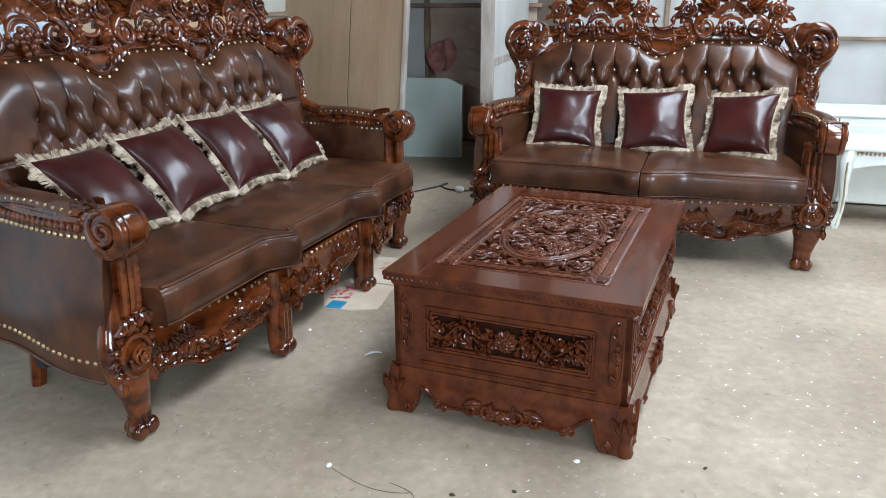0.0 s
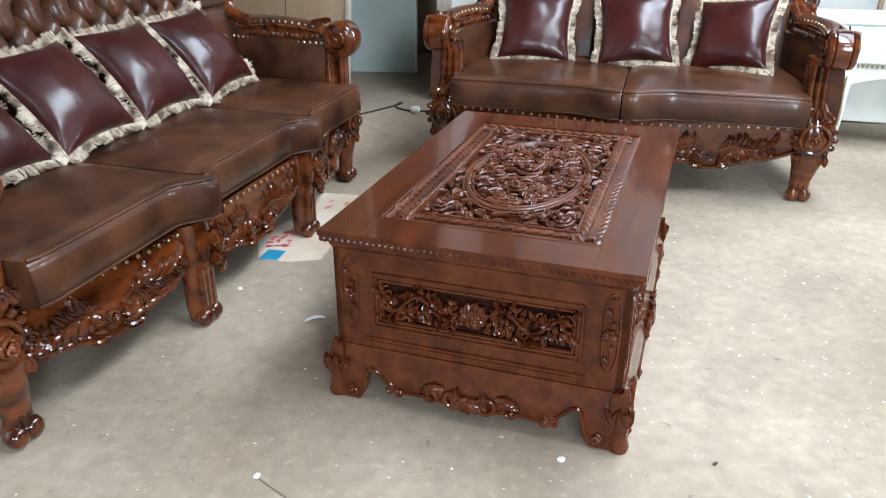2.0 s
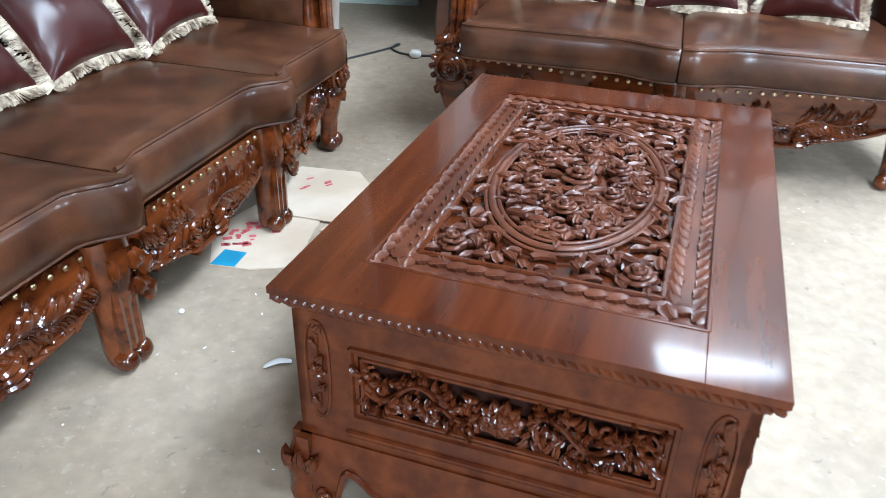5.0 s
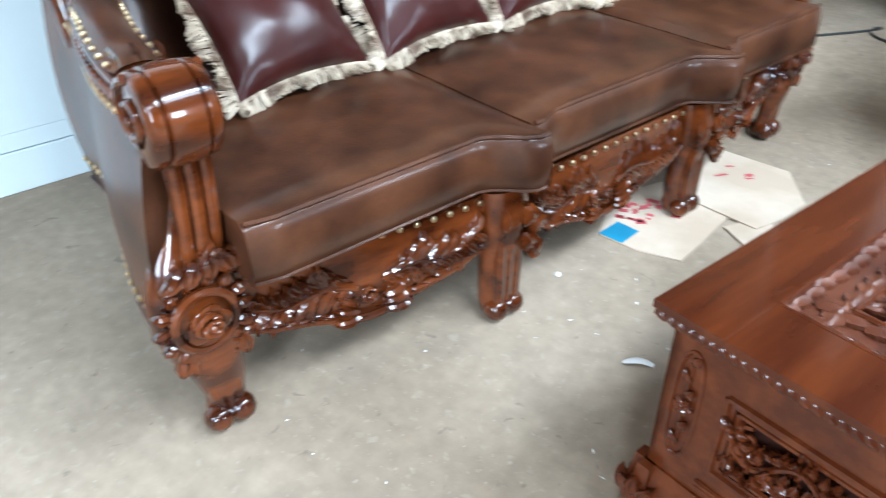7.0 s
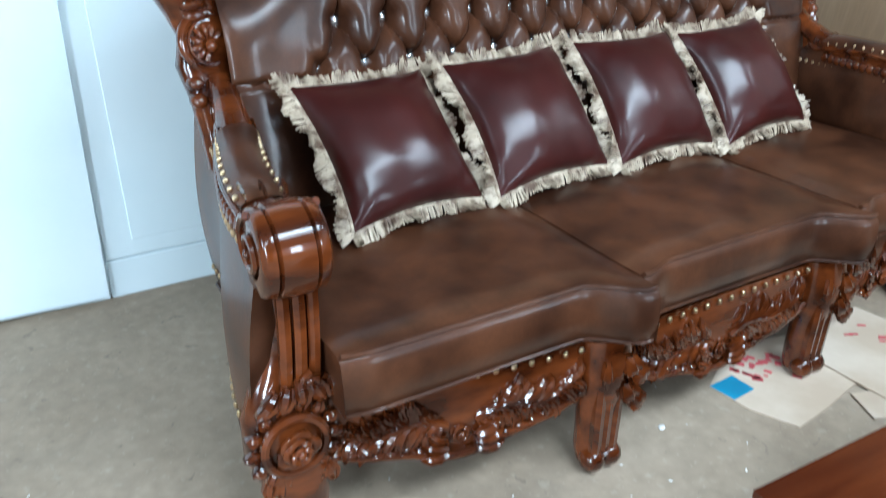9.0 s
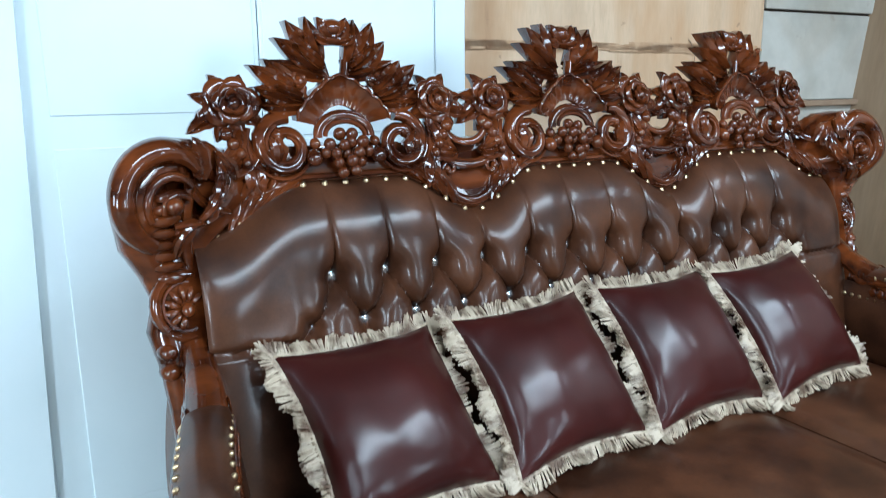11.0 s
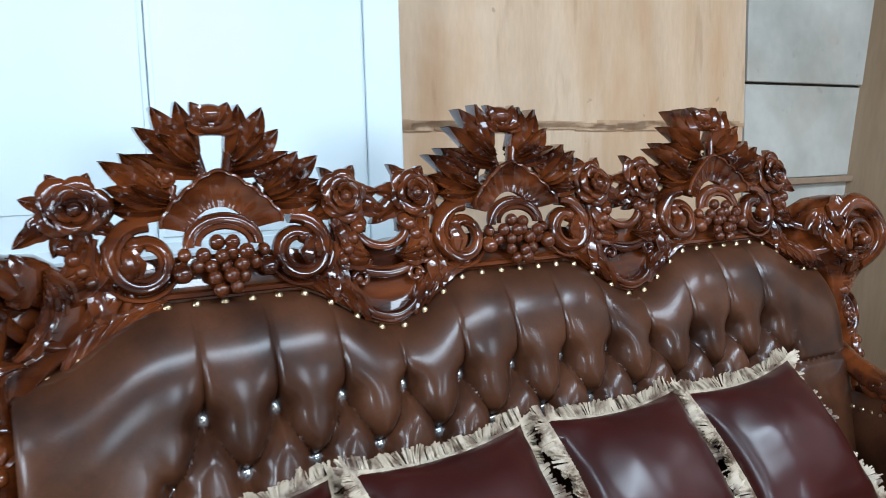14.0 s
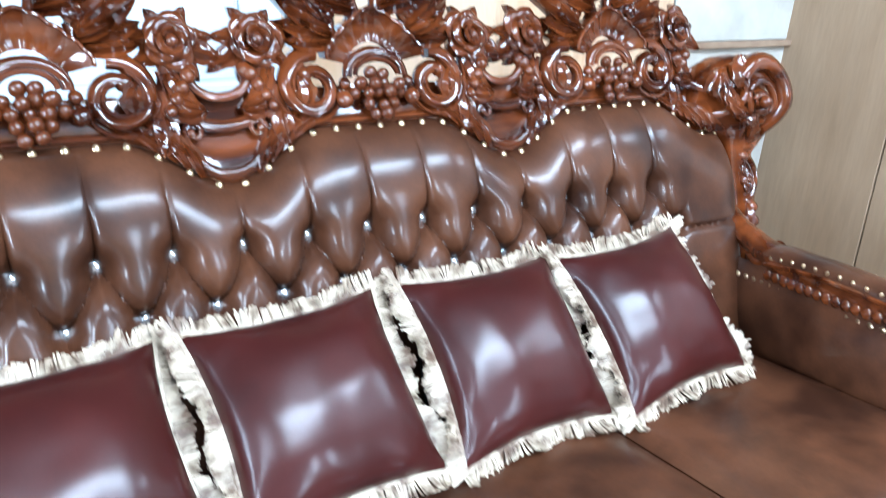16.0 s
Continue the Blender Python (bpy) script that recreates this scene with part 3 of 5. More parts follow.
def feather(s, c, d, blades, rng):
    """Pointed, ridged blades that rise side by side from one stem."""
    for bx0, bz0, tx, tz, wd, top in blades:
        ang, ln = math.degrees(math.atan2(tz - bz0, tx - bx0)), math.hypot(tx - bx0, tz - bz0)
        cl = rng.uniform(8, 20)
        s.leaf(c + d * bx0, bz0, 90 - d * (90 - ang + cl * 0.5), ln * rng.uniform(0.98, 1.05), wd * 1.12, -0.010 - 0.014 * top - rng.uniform(0, 0.010), 0.022, d * cl, 1, 10, 0.017, 0.0)


def crest(c, seed):
    """The pieces of one crest, centred at x = c: shell, grapes, plumes, roses and the volutes that carry them."""
    rng = random.Random(seed)
    s, pieces = Shape(), []
    pieces.append(("carved_shell", Shape().fan(c, 1.203, 0.056, 0.116, 14, 166, -0.016, 0.030, 9), "dished fluted shell with a peaked lip"))
    s.sweep([(c + 0.062 * math.cos(a), -0.030, 1.196 + 0.044 * math.sin(a)) for a in spread(-0.1, math.pi + 0.1, 20)], 0.0105, 8)
    s.sweep([(c + 0.047 * math.cos(a), -0.036, 1.194 + 0.032 * math.sin(a)) for a in spread(0.0, math.pi, 16)], 0.006, 6)
    grapes = []
    for row, cnt in enumerate((2, 4, 5, 3, 2)):
        for k in range(cnt):
            grapes.append(((c + (k - (cnt - 1) / 2) * 0.0250 + rng.uniform(-0.004, 0.004), -0.034 - 0.010 * (k % 2) - 0.006 * (row % 2), 1.198 - row * 0.0200 + rng.uniform(-0.003, 0.003)), rng.uniform(0.0125, 0.0152)))
    for d in (-1, 1):
        # open volute: a broad outer band, a fine inner bead and a curled leaf in its eye
        a0, a1 = (100, -300) if d > 0 else (80, 480)
        s.spiral((c + d * 0.137, 1.176), 0.064, 0.028, a0, a1, 0.0175, 0.012, -0.020, 36, 1.3, True, 9)
        s.spiral((c + d * 0.137, 1.176), 0.049, 0.020, a0 - d * 30, a1 + d * 40, 0.0055, 0.004, -0.034, 26, 1.0, False, 6)
        s.spiral((c + d * 0.137, 1.176), 0.083, 0.060, a0 - d * 70, a0 - d * 260, 0.005, 0.004, -0.022, 22, 1.0, False, 6)
        s.leaf(c + d * 0.160, 1.145, 90 + d * 20, 0.060, 0.018, -0.030, 0.014, -d * 70, 2, 8, 0.009)
        s.ball((c + d * 0.076, -0.032, 1.150), 0.0185, seg=12, rings=8)
        s.ball((c + d * 0.070, -0.030, 1.180), 0.0125, seg=10, rings=7)
        # plume that rises from the shell and spreads outward
        pl = Shape()
        pl.sweep([(c + d * x, -0.014, z) for x, z in ((0.020, 1.304), (0.025, 1.325), (0.031, 1.348), (0.036, 1.372), (0.040, 1.396), (0.047, 1.415))], [0.0115, 0.0125, 0.0135, 0.014, 0.0145, 0.012], 10, 1.2)
        feather(pl, c, d, PLUME, rng)
        pieces.append(("plume", pl, ""))
        # lower side plume with its curled tip
        lp = Shape()
        lp.spiral((c + d * 0.090, 1.320), 0.018, 0.008, 250, 250 - d * 400, 0.0085, 0.008, -0.026, 18, 1.3, True, 8)
        lp.sweep([(c + d * x, -0.016, z) for x, z in ((0.062, 1.256), (0.078, 1.268), (0.084, 1.286), (0.076, 1.304))], [0.015, 0.015, 0.013, 0.010], 9)
        feather(lp, c, d, SIDE_PLUME, rng)
        pieces.append(("plume", lp, ""))
        # rose with its leaves, and the stem below it
        rx, rz = c + d * 0.238, 1.270
        ro = Shape().rose(rx, rz, 0.056, -0.012, seed * 7 + d)
        for ang, ln, w in ((-28, 0.112, 0.020), (-62, 0.088, 0.019), (4, 0.082, 0.017), (-100, 0.080, 0.018), (-140, 0.084, 0.018), (172, 0.078, 0.017), (62, 0.068, 0.016), (118, 0.064, 0.016)):
            ro.leaf(rx, rz, 90 - d * (90 - ang), ln, w, -0.004, 0.012, d * rng.uniform(-20, 20), 3, 9, 0.009, 0.25)
        pieces.append(("carved_rose", ro, "carved rose with leaves"))
        s.sweep([(rx - d * (0.012 * t + 0.03 * t * t), -0.010, rz - 0.02 - 0.13 * t) for t in spread(0, 1, 7)], 0.022, 9, 0.7)
        for k in range(4):
            s.ball((rx + d * (0.020 - 0.012 * k), -0.032, rz - 0.062 - 0.020 * k), 0.0150 - 0.0012 * k, seg=10, rings=7)
            s.leaf(rx - d * 0.012, rz - 0.055 - 0.022 * k, 90 - d * (90 - (-75 + 18 * k)), 0.062, 0.016, -0.018, 0.014, d * 40, 1, 8, 0.009, 0.0)
        s.leaf(c + d * 0.205, 1.150, 90 - d * (90 + 78), 0.085, 0.020, -0.014, 0.014, -d * 40, 1, 9, 0.009, 0.0)
        s.leaf(c + d * 0.175, 1.128, 90 - d * (90 + 30), 0.10, 0.016, -0.012, 0.014, -d * 30, 1, 9, 0.009, 0.0)
    s.sweep([(c + 0.044 * math.cos(a), -0.024, 1.386 + 0.022 * math.sin(a)) for a in spread(0.0, math.pi, 16)], [0.010 + 0.010 * math.sin(a) for a in spread(0.0, math.pi, 16)], 10, 1.1)
    s.ball((c, -0.036, 1.428), 0.022, (1.35, 0.9, 0.85), 14, 9)
    for d in (-1, 1):
        s.leaf(c + d * 0.004, 1.404, 90 - d * 42, 0.054, 0.014, -0.034, 0.014, d * 20, 1, 9, 0.010, 0.0)
        s.leaf(c + d * 0.012, 1.396, 90 - d * 78, 0.040, 0.011, -0.036, 0.012, d * 30, 1, 8, 0.008, 0.0)
    return s, pieces, grapes


def cradle(v, seed):
    """The scrolled dip between two crests: two nested hoops and a heart-shaped drop with leaves."""
    s = Shape()
    hoop = spread(math.pi + 0.02, 2 * math.pi - 0.02, 18)
    s.sweep([(v + 0.056 * math.cos(a), -0.020, 1.208 + 0.042 * math.sin(a)) for a in hoop], 0.0095, 8)
    s.sweep([(v + 0.104 * math.cos(a), -0.018, 1.185 + 0.072 * math.sin(a)) for a in hoop], 0.0105, 8)
    s.sweep([(v + 0.092 * math.cos(a), -0.026, 1.183 + 0.060 * math.sin(a)) for a in hoop], 0.004, 6)
    s.sweep([(v + 0.072 * math.cos(a), -0.016, 1.098 + 0.068 * math.sin(a)) for a in spread(math.pi - 0.25, 2 * math.pi + 0.25, 22)], 0.0090, 8)
    for d in (-1, 1):
        s.ball((v + d * 0.050, -0.024, 1.214), 0.0165, seg=12, rings=8)
        s.spiral((v + d * 0.084, 1.150), 0.026, 0.010, 90 + d * 60, 90 + d * 420, 0.008, 0.007, -0.020, 20, 1.1, True, 8)
        s.spiral((v + d * 0.058, 1.108), 0.018, 0.007, 90 - d * 90, 90 + d * 270, 0.006, 0.006, -0.022, 16, 1.0, True, 7)
        for k in range(5):
            s.leaf(v + d * (0.050 + 0.020 * k), 1.026 + 0.017 * k, 90 - d * (14 + 9 * k), 0.092, 0.0125, -0.010, 0.014, -d * 34, 1, 9, 0.009, 0.0)
    return s


def stile(x, d):
    """The scrolled upright at one end of the back."""
    s = Shape()
    path = [(x + d * a, 0.012, z) for a, z in ((0.018, 0.60), (0.022, 0.68), (0.028, 0.76), (0.040, 0.83), (0.030, 0.89), (0.045, 0.95), (0.070, 1.01), (0.078, 1.07), (0.068, 1.12), (0.040, 1.155), (0.0, 1.165), (-0.045, 1.150), (-0.085, 1.125))]
    s.sweep(path, [0.036, 0.036, 0.038, 0.043, 0.036, 0.042, 0.050, 0.052, 0.048, 0.040, 0.036, 0.034, 0.030], 12, 0.9)
    e = x - d * 0.040
    s.plate([(e + d * q, z) for q, z in ((-0.012, 0.58), (0.070, 0.58), (0.068, 0.74), (0.078, 0.82), (0.094, 0.86), (0.082, 0.90), (0.100, 0.945), (0.132, 0.995), (0.152, 1.055), (0.154, 1.115), (0.134, 1.165),
                                         (0.092, 1.196), (0.030, 1.205), (-0.030, 1.196), (-0.075, 1.165), (-0.10, 1.12), (-0.12, 1.06), (-0.05, 1.02), (-0.012, 0.99))], -0.022, 0.055, 0.010)
    body, s = s, Shape()
    # fluted volute at the top
    for k, (r, a0, th) in enumerate(((0.098, -1.2, 0.027), (0.058, -0.5, 0.0105), (0.034, -0.1, 0.009))):
        s.sweep([(x + d * (0.024 + r * math.cos(a) * 0.86 - 0.008 * k), -0.026 - 0.004 * k, 1.092 + r * 0.98 * math.sin(a) - 0.010 * k) for a in spread(a0, 2.5, 24)], [th * (0.55 + 0.45 * math.sin(math.pi * u)) for u in spread(0.08, 0.92, 24)], 9)
    s.ball((x + d * 0.018, -0.042, 1.085), 0.018, seg=12, rings=8)
    # ladder of short flutes beside a plain band
    for k in range(8):
        z = 1.100 - 0.0235 * k
        bow = 0.016 * math.sin(math.pi * (k + 0.5) / 8)
        s.sweep([(x + d * (-0.004 + bow + 0.050 * t), -0.020 - 0.010 * math.sin(math.pi * t), z + 0.006 * (1 - t) * (k < 3)) for t in spread(0, 1, 7)], [0.0070, 0.0100, 0.0112, 0.0115, 0.0112, 0.0105, 0.0085], 8, 0.9)
    s.sweep([(x + d * (-0.022 + 0.018 * math.sin(math.pi * t)), -0.018, 0.905 + 0.225 * t) for t in spread(0, 1, 16)], 0.0115, 8, 0.8)
    # ribbed rosette in a broad hoop
    s.sweep([(x + d * (0.006 + 0.058 * math.cos(a)), -0.020, 0.880 + 0.062 * math.sin(a)) for a in spread(-2.2, 2.9, 30)], [0.006 + 0.006 * math.sin(math.pi * u) for u in spread(0.05, 0.95, 30)], 8, 1.2)
    s.sweep([(x + d * (0.006 + 0.044 * math.cos(a)), -0.026, 0.880 + 0.047 * math.sin(a)) for a in spread(-2.0, 2.7, 26)], 0.0042, 6)
    for k in range(8):
        a = radians(-70 + 30 * k)
        s.sweep([(x + d * (0.006 + (0.014 + 0.028 * t) * math.cos(a)), -0.024 - 0.008 * math.sin(math.pi * t), 0.876 + (0.014 + 0.028 * t) * math.sin(a)) for t in spread(0, 1, 5)], [0.004, 0.0062, 0.007, 0.0066, 0.005], 7)
    s.ball((x + d * 0.004, -0.034, 0.874), 0.014, seg=12, rings=8)
    for z in (0.795, 0.757):
        s.ball((x + d * 0.048, -0.006, z), 0.023, (1, 1.2, 0.85), 12, 8)
    for k in range(4):
        s.leaf(x + d * 0.005, 0.60 + 0.045 * k, 90 - d * 25, 0.075, 0.016, -0.022, 0.012, d * 30, 1, 8, 0.009, 0.0)
    volute, s = s, Shape()
    # shoulder curl towards the first crest
    s.sweep([(x - d * (0.035 + 0.075 * (1 + math.cos(a))), -0.018, 1.195 + 0.075 * math.sin(a)) for a in spread(math.pi, 2 * math.pi, 16)], 0.012, 7)
    s.sweep([(x - d * (0.01 + 0.105 * (1 + math.cos(a))), -0.014, 1.165 + 0.115 * math.sin(a)) for a in spread(math.pi + 0.1, 2 * math.pi - 0.1, 18)], 0.010, 7)
    s.leaf(x - d * 0.04, 1.125, 90 + d * 20, 0.085, 0.022, -0.022, 0.014, -d * 50, 3)
    s.ball((x - d * 0.185, -0.022, 1.20), 0.019)
    for k in range(6):
        s.leaf(x - d * (0.03 + 0.018 * k), 1.045 + 0.014 * k, 90 + d * (64 - 16 * k), 0.075, 0.014, -0.026, 0.014, -d * 40, 2, 8, 0.008)
        s.leaf(x + d * 0.02, 0.98 + 0.012 * k, 90 + d * (10 + 14 * k), 0.07, 0.012, -0.028, 0.012, d * 30, 2, 7, 0.007)
    for k in range(5):
        s.leaf(x - d * (0.10 + 0.02 * k), 1.01 + 0.012 * k, 90 + d * (25 + 6 * k), 0.10, 0.014, -0.012, 0.013, d * 30, 2, 8, 0.006)
    return (("back_post", body, ""), ("volute_carving", volute, "stuff"), ("leaf_carving", s, "stuff"))


def cabriole(x, y, d, big):
    """A carved front leg with two ball toes; the big one carries an arm."""
    s = Shape()
    if big:
        prof = ((0.966, 0.63, 0.050), (0.966, 0.52, 0.050), (0.972, 0.44, 0.060), (0.985, 0.385, 0.074), (0.996, 0.33, 0.086), (0.998, 0.27, 0.087), (0.992, 0.21, 0.073), (0.984, 0.15, 0.055), (0.977, 0.09, 0.043), (0.979, 0.04, 0.042), (0.980, 0.012, 0.044))
        cx = lambda f: x * f - d * 0.0
        s.sweep([(cx(f), y + 0.035 - 0.02 * math.sin(9 * z), z) for f, z, r in prof], [r for f, z, r in prof], 14, 0.62)
        for o in (-0.026, 0.0, 0.026):
            s.sweep([(x * (0.966 + 0.008 * ((0.60 - z) / 0.185) ** 2) + o, y - 0.002 - 0.004 * (o == 0), z) for z in spread(0.60, 0.415, 8)], [0.013] * 8, 7)
        s.spiral((x * 0.972 - d * 0.012, 0.415), 0.022, 0.007, 90, 90 + 400, 0.008, 0.006, y - 0.022, 16)
        for k in range(5):
            s.leaf(x * 0.98 + (k - 2) * 0.022, 0.425 - 0.006 * abs(k - 2), -90 + (k - 2) * 24, 0.055, 0.015, y - 0.018, 0.016, 0, 2, 6, 0.007)
        rx = x * 1.0
        s.rose(rx, 0.292, 0.040, y - 0.030, 5)
        s.sweep([(rx + 0.058 * math.cos(a), y - 0.024, 0.292 + 0.060 * math.sin(a)) for a in spread(0, 2 * math.pi, 26)], 0.0095, 7)
        for k in range(14):
            a = 360 * k / 14
            s.leaf(rx + 0.064 * math.cos(radians(a)), 0.292 + 0.066 * math.sin(radians(a)), a, 0.030, 0.011, y - 0.014, 0.008, 20, 1, 5, 0.006, 0.0)
        for k in range(6):
            s.leaf(x * 0.994 + (k - 2.5) * 0.022, 0.222, -90 + (k - 2.5) * 5, 0.046 + 0.010 * (k % 2), 0.014, y - 0.006, 0.010, 0, 2, 7, 0.008, 0.2)
        for o in (-0.02, 0.0, 0.02):
            s.sweep([(x * (0.990 - 0.013 * t) + o * 1.55 * (1 - 0.40 * t), y + 0.006 + 0.003 * abs(o) / 0.02, 0.20 - 0.155 * t) for t in spread(0, 1, 8)], [0.018 - 0.005 * t for t in spread(0, 1, 8)], 8)
        fx = x * 0.980
    else:
        prof = ((0.345, 0.060, -0.004), (0.29, 0.064, -0.012), (0.24, 0.060, -0.012), (0.18, 0.055, -0.004), (0.11, 0.050, 0.0), (0.05, 0.050, 0.0), (0.012, 0.042, 0.0))
        s.sweep([(x, y + 0.035 + o, z) for z, r, o in prof], [r for z, r, o in prof], 12, 0.8)
        for o in (-0.030, -0.004, 0.024):
            s.sweep([(x + o * (1 - 0.15 * t), y - 0.002 + 0.004 * t, 0.315 - 0.26 * t) for t in spread(0, 1, 9)], 0.015, 7)
        for k in range(4):
            s.leaf(x + 0.022 + 0.012 * (k % 2), 0.31 - 0.034 * k, -75 + 24 * (k % 2), 0.062, 0.020, y - 0.018, 0.016, 20, 2, 7, 0.008)
        s.leaf(x - 0.03, 0.31, -95, 0.07, 0.015, y - 0.014, 0.012, 10, 2)
        fx = x
    for o in (-0.026, 0.022):
        s.ball((fx + o, y + 0.006, 0.030), 0.030, (1, 1.05, 1), 12, 8)
    s.ball((fx, y + 0.045, 0.026), 0.032, (1, 1.1, 0.85), 10, 6)
    return s


def backrest(half, zc, buttons, pitch):
    """Deep-buttoned leather: a soft relief that is pinched at the buttons."""
    row1, row2 = 0.898, 0.796
    s = Shape()
    rows = []
    for x in spread(-half, half, int(half * 540)):
        col = []
        top = zc(x)
        for k in range(84):
            t = k / 83
            z = 0.44 + (top - 0.44) * t
            r1, r2 = min(1, (top - z) / 0.165), min(1, (half - abs(x)) / 0.07)
            e = math.sqrt(max(0.0, 1 - (1 - r1) ** 2.2)) * (0.78 + 0.22 * math.sqrt(max(0.0, 1 - (1 - r2) ** 2.0)))
            h = 0.086 * e
            lo, hi = buttons[0], buttons[-1]
            inside = smoothstep(lo - 0.11, lo, x) * smoothstep(-hi - 0.11, -hi, -x)
            h -= 0.012 * smoothstep(0.07, 0.24, top - z)
            q = (x - lo) / pitch
            near = abs(q - round(q)) * pitch
            near2 = abs(q - 0.5 - round(q - 0.5)) * pitch
            if z >= row1:
                fade = 1 - smoothstep(row1 - 0.01, row1 + 0.13, z)
                h -= inside * e * ((0.0030 + 0.007 * fade) * math.exp(-(near / 0.0040) ** 2) + (0.0075 + 0.016 * fade) * (1 - math.sqrt(max(0.0, 1 - (1 - 2 * near / pitch) ** 2))))
            elif z >= row2:
                m = (row1 - z) / (row1 - row2) * pitch * 0.5
                dist = min(abs(near - m), abs(near2 - (pitch * 0.5 - m)))
                h -= inside * (0.012 * math.exp(-(dist / 0.0045) ** 2) + 0.018 * math.exp(-(dist / 0.020) ** 2))
            else:
                h -= inside * 0.020 * math.exp(-(near2 / 0.010) ** 2)
            if round(q) >= 0 and round(q) < len(buttons):
                h -= 0.040 * math.exp(-((near / 0.026) ** 2 + ((z - row1) / 0.028) ** 2))
            if -1 <= round(q - 0.5) < len(buttons):
                h -= 0.040 * math.exp(-((near2 / 0.024) ** 2 + ((z - row2) / 0.026) ** 2))
            if x < lo - pitch * 0.5 or x > hi + pitch * 0.5:
                h -= 0.014 * math.exp(-((z - row2 + 0.01) / 0.007) ** 2) * e
            h += 0.0022 * noise.noise((x * 9, z * 7, 1.7)) * e
            col.append((x, -h, z))
        rows.append(col)
    s.grid(rows)
    return s, row1, row2


def nail_row(s, pts, r=0.0078, squash=(1, 0.7, 1)):
    for p in pts:
        s.ball(p, r, squash, 7, 4)


def seat(x0, x1, front, parent):
    """One seat cushion with a welted, bowed front edge."""
    s = Shape()
    nx, th, top = 26, 0.128, 0.488
    cx, w = (x0 + x1) / 2, (x1 - x0) / 2
    rows = []
    for i in range(nx + 1):
        u = -1 + 2 * i / nx
        x = cx + w * (math.sin(u * math.pi / 2) * 0.15 + u * 0.85)
        f = front(x)
        edge = 0.012 * (1 - smoothstep(0.0, 0.05, w - abs(x - cx)))
        col = [(x, f + 0.012 + edge, top - th), (x, f + 0.002 + edge, top - th + 0.008), (x, f - 0.004 + edge, top - th * 0.55), (x, f + edge, top - 0.030),
               (x, f + 0.006 + edge, top - 0.010 - edge * 0.4), (x, f + 0.022 + edge, top - edge * 0.5)]
        for k in range(1, 11):
            y = f + 0.022 + (0.60 - f) * k / 10
            dome = 0.012 * math.sin(math.pi * k / 11) * (1 - u ** 4) + 0.003 * noise.noise((x * 5, y * 5, 3.1))
            col.append((x, y, top + dome - edge * 0.7))
        rows.append(col)
    s.grid(rows)
    s.grid([rows[0], [(p[0], p[1], top - th) for p in rows[0]]])
    s.grid([rows[-1], [(p[0], p[1], top - th) for p in rows[-1]]])
    ob = part("seat_cushion", s, LEATHER, parent)
    wl = Shape()
    xs = spread(x0 + 0.004, x1 - 0.004, 26)
    wl.sweep([(x, front(x) + 0.010 + 0.012 * (1 - smoothstep(0.0, 0.05, w - abs(x - cx))), top - 0.004) for x in xs], 0.0060, 6, up=(0, 0, 1))
    wl.sweep([(x, front(x) + 0.003 + 0.012 * (1 - smoothstep(0.0, 0.05, w - abs(x - cx))), top - th + 0.004) for x in xs], 0.004, 6, up=(0, 0, 1))
    part("piping", wl, LEATHER, ob)
    return ob


GRAPE = Shape().ball((0, 0, 0), 1.0, seg=10, rings=7).mesh("grape", WOOD)


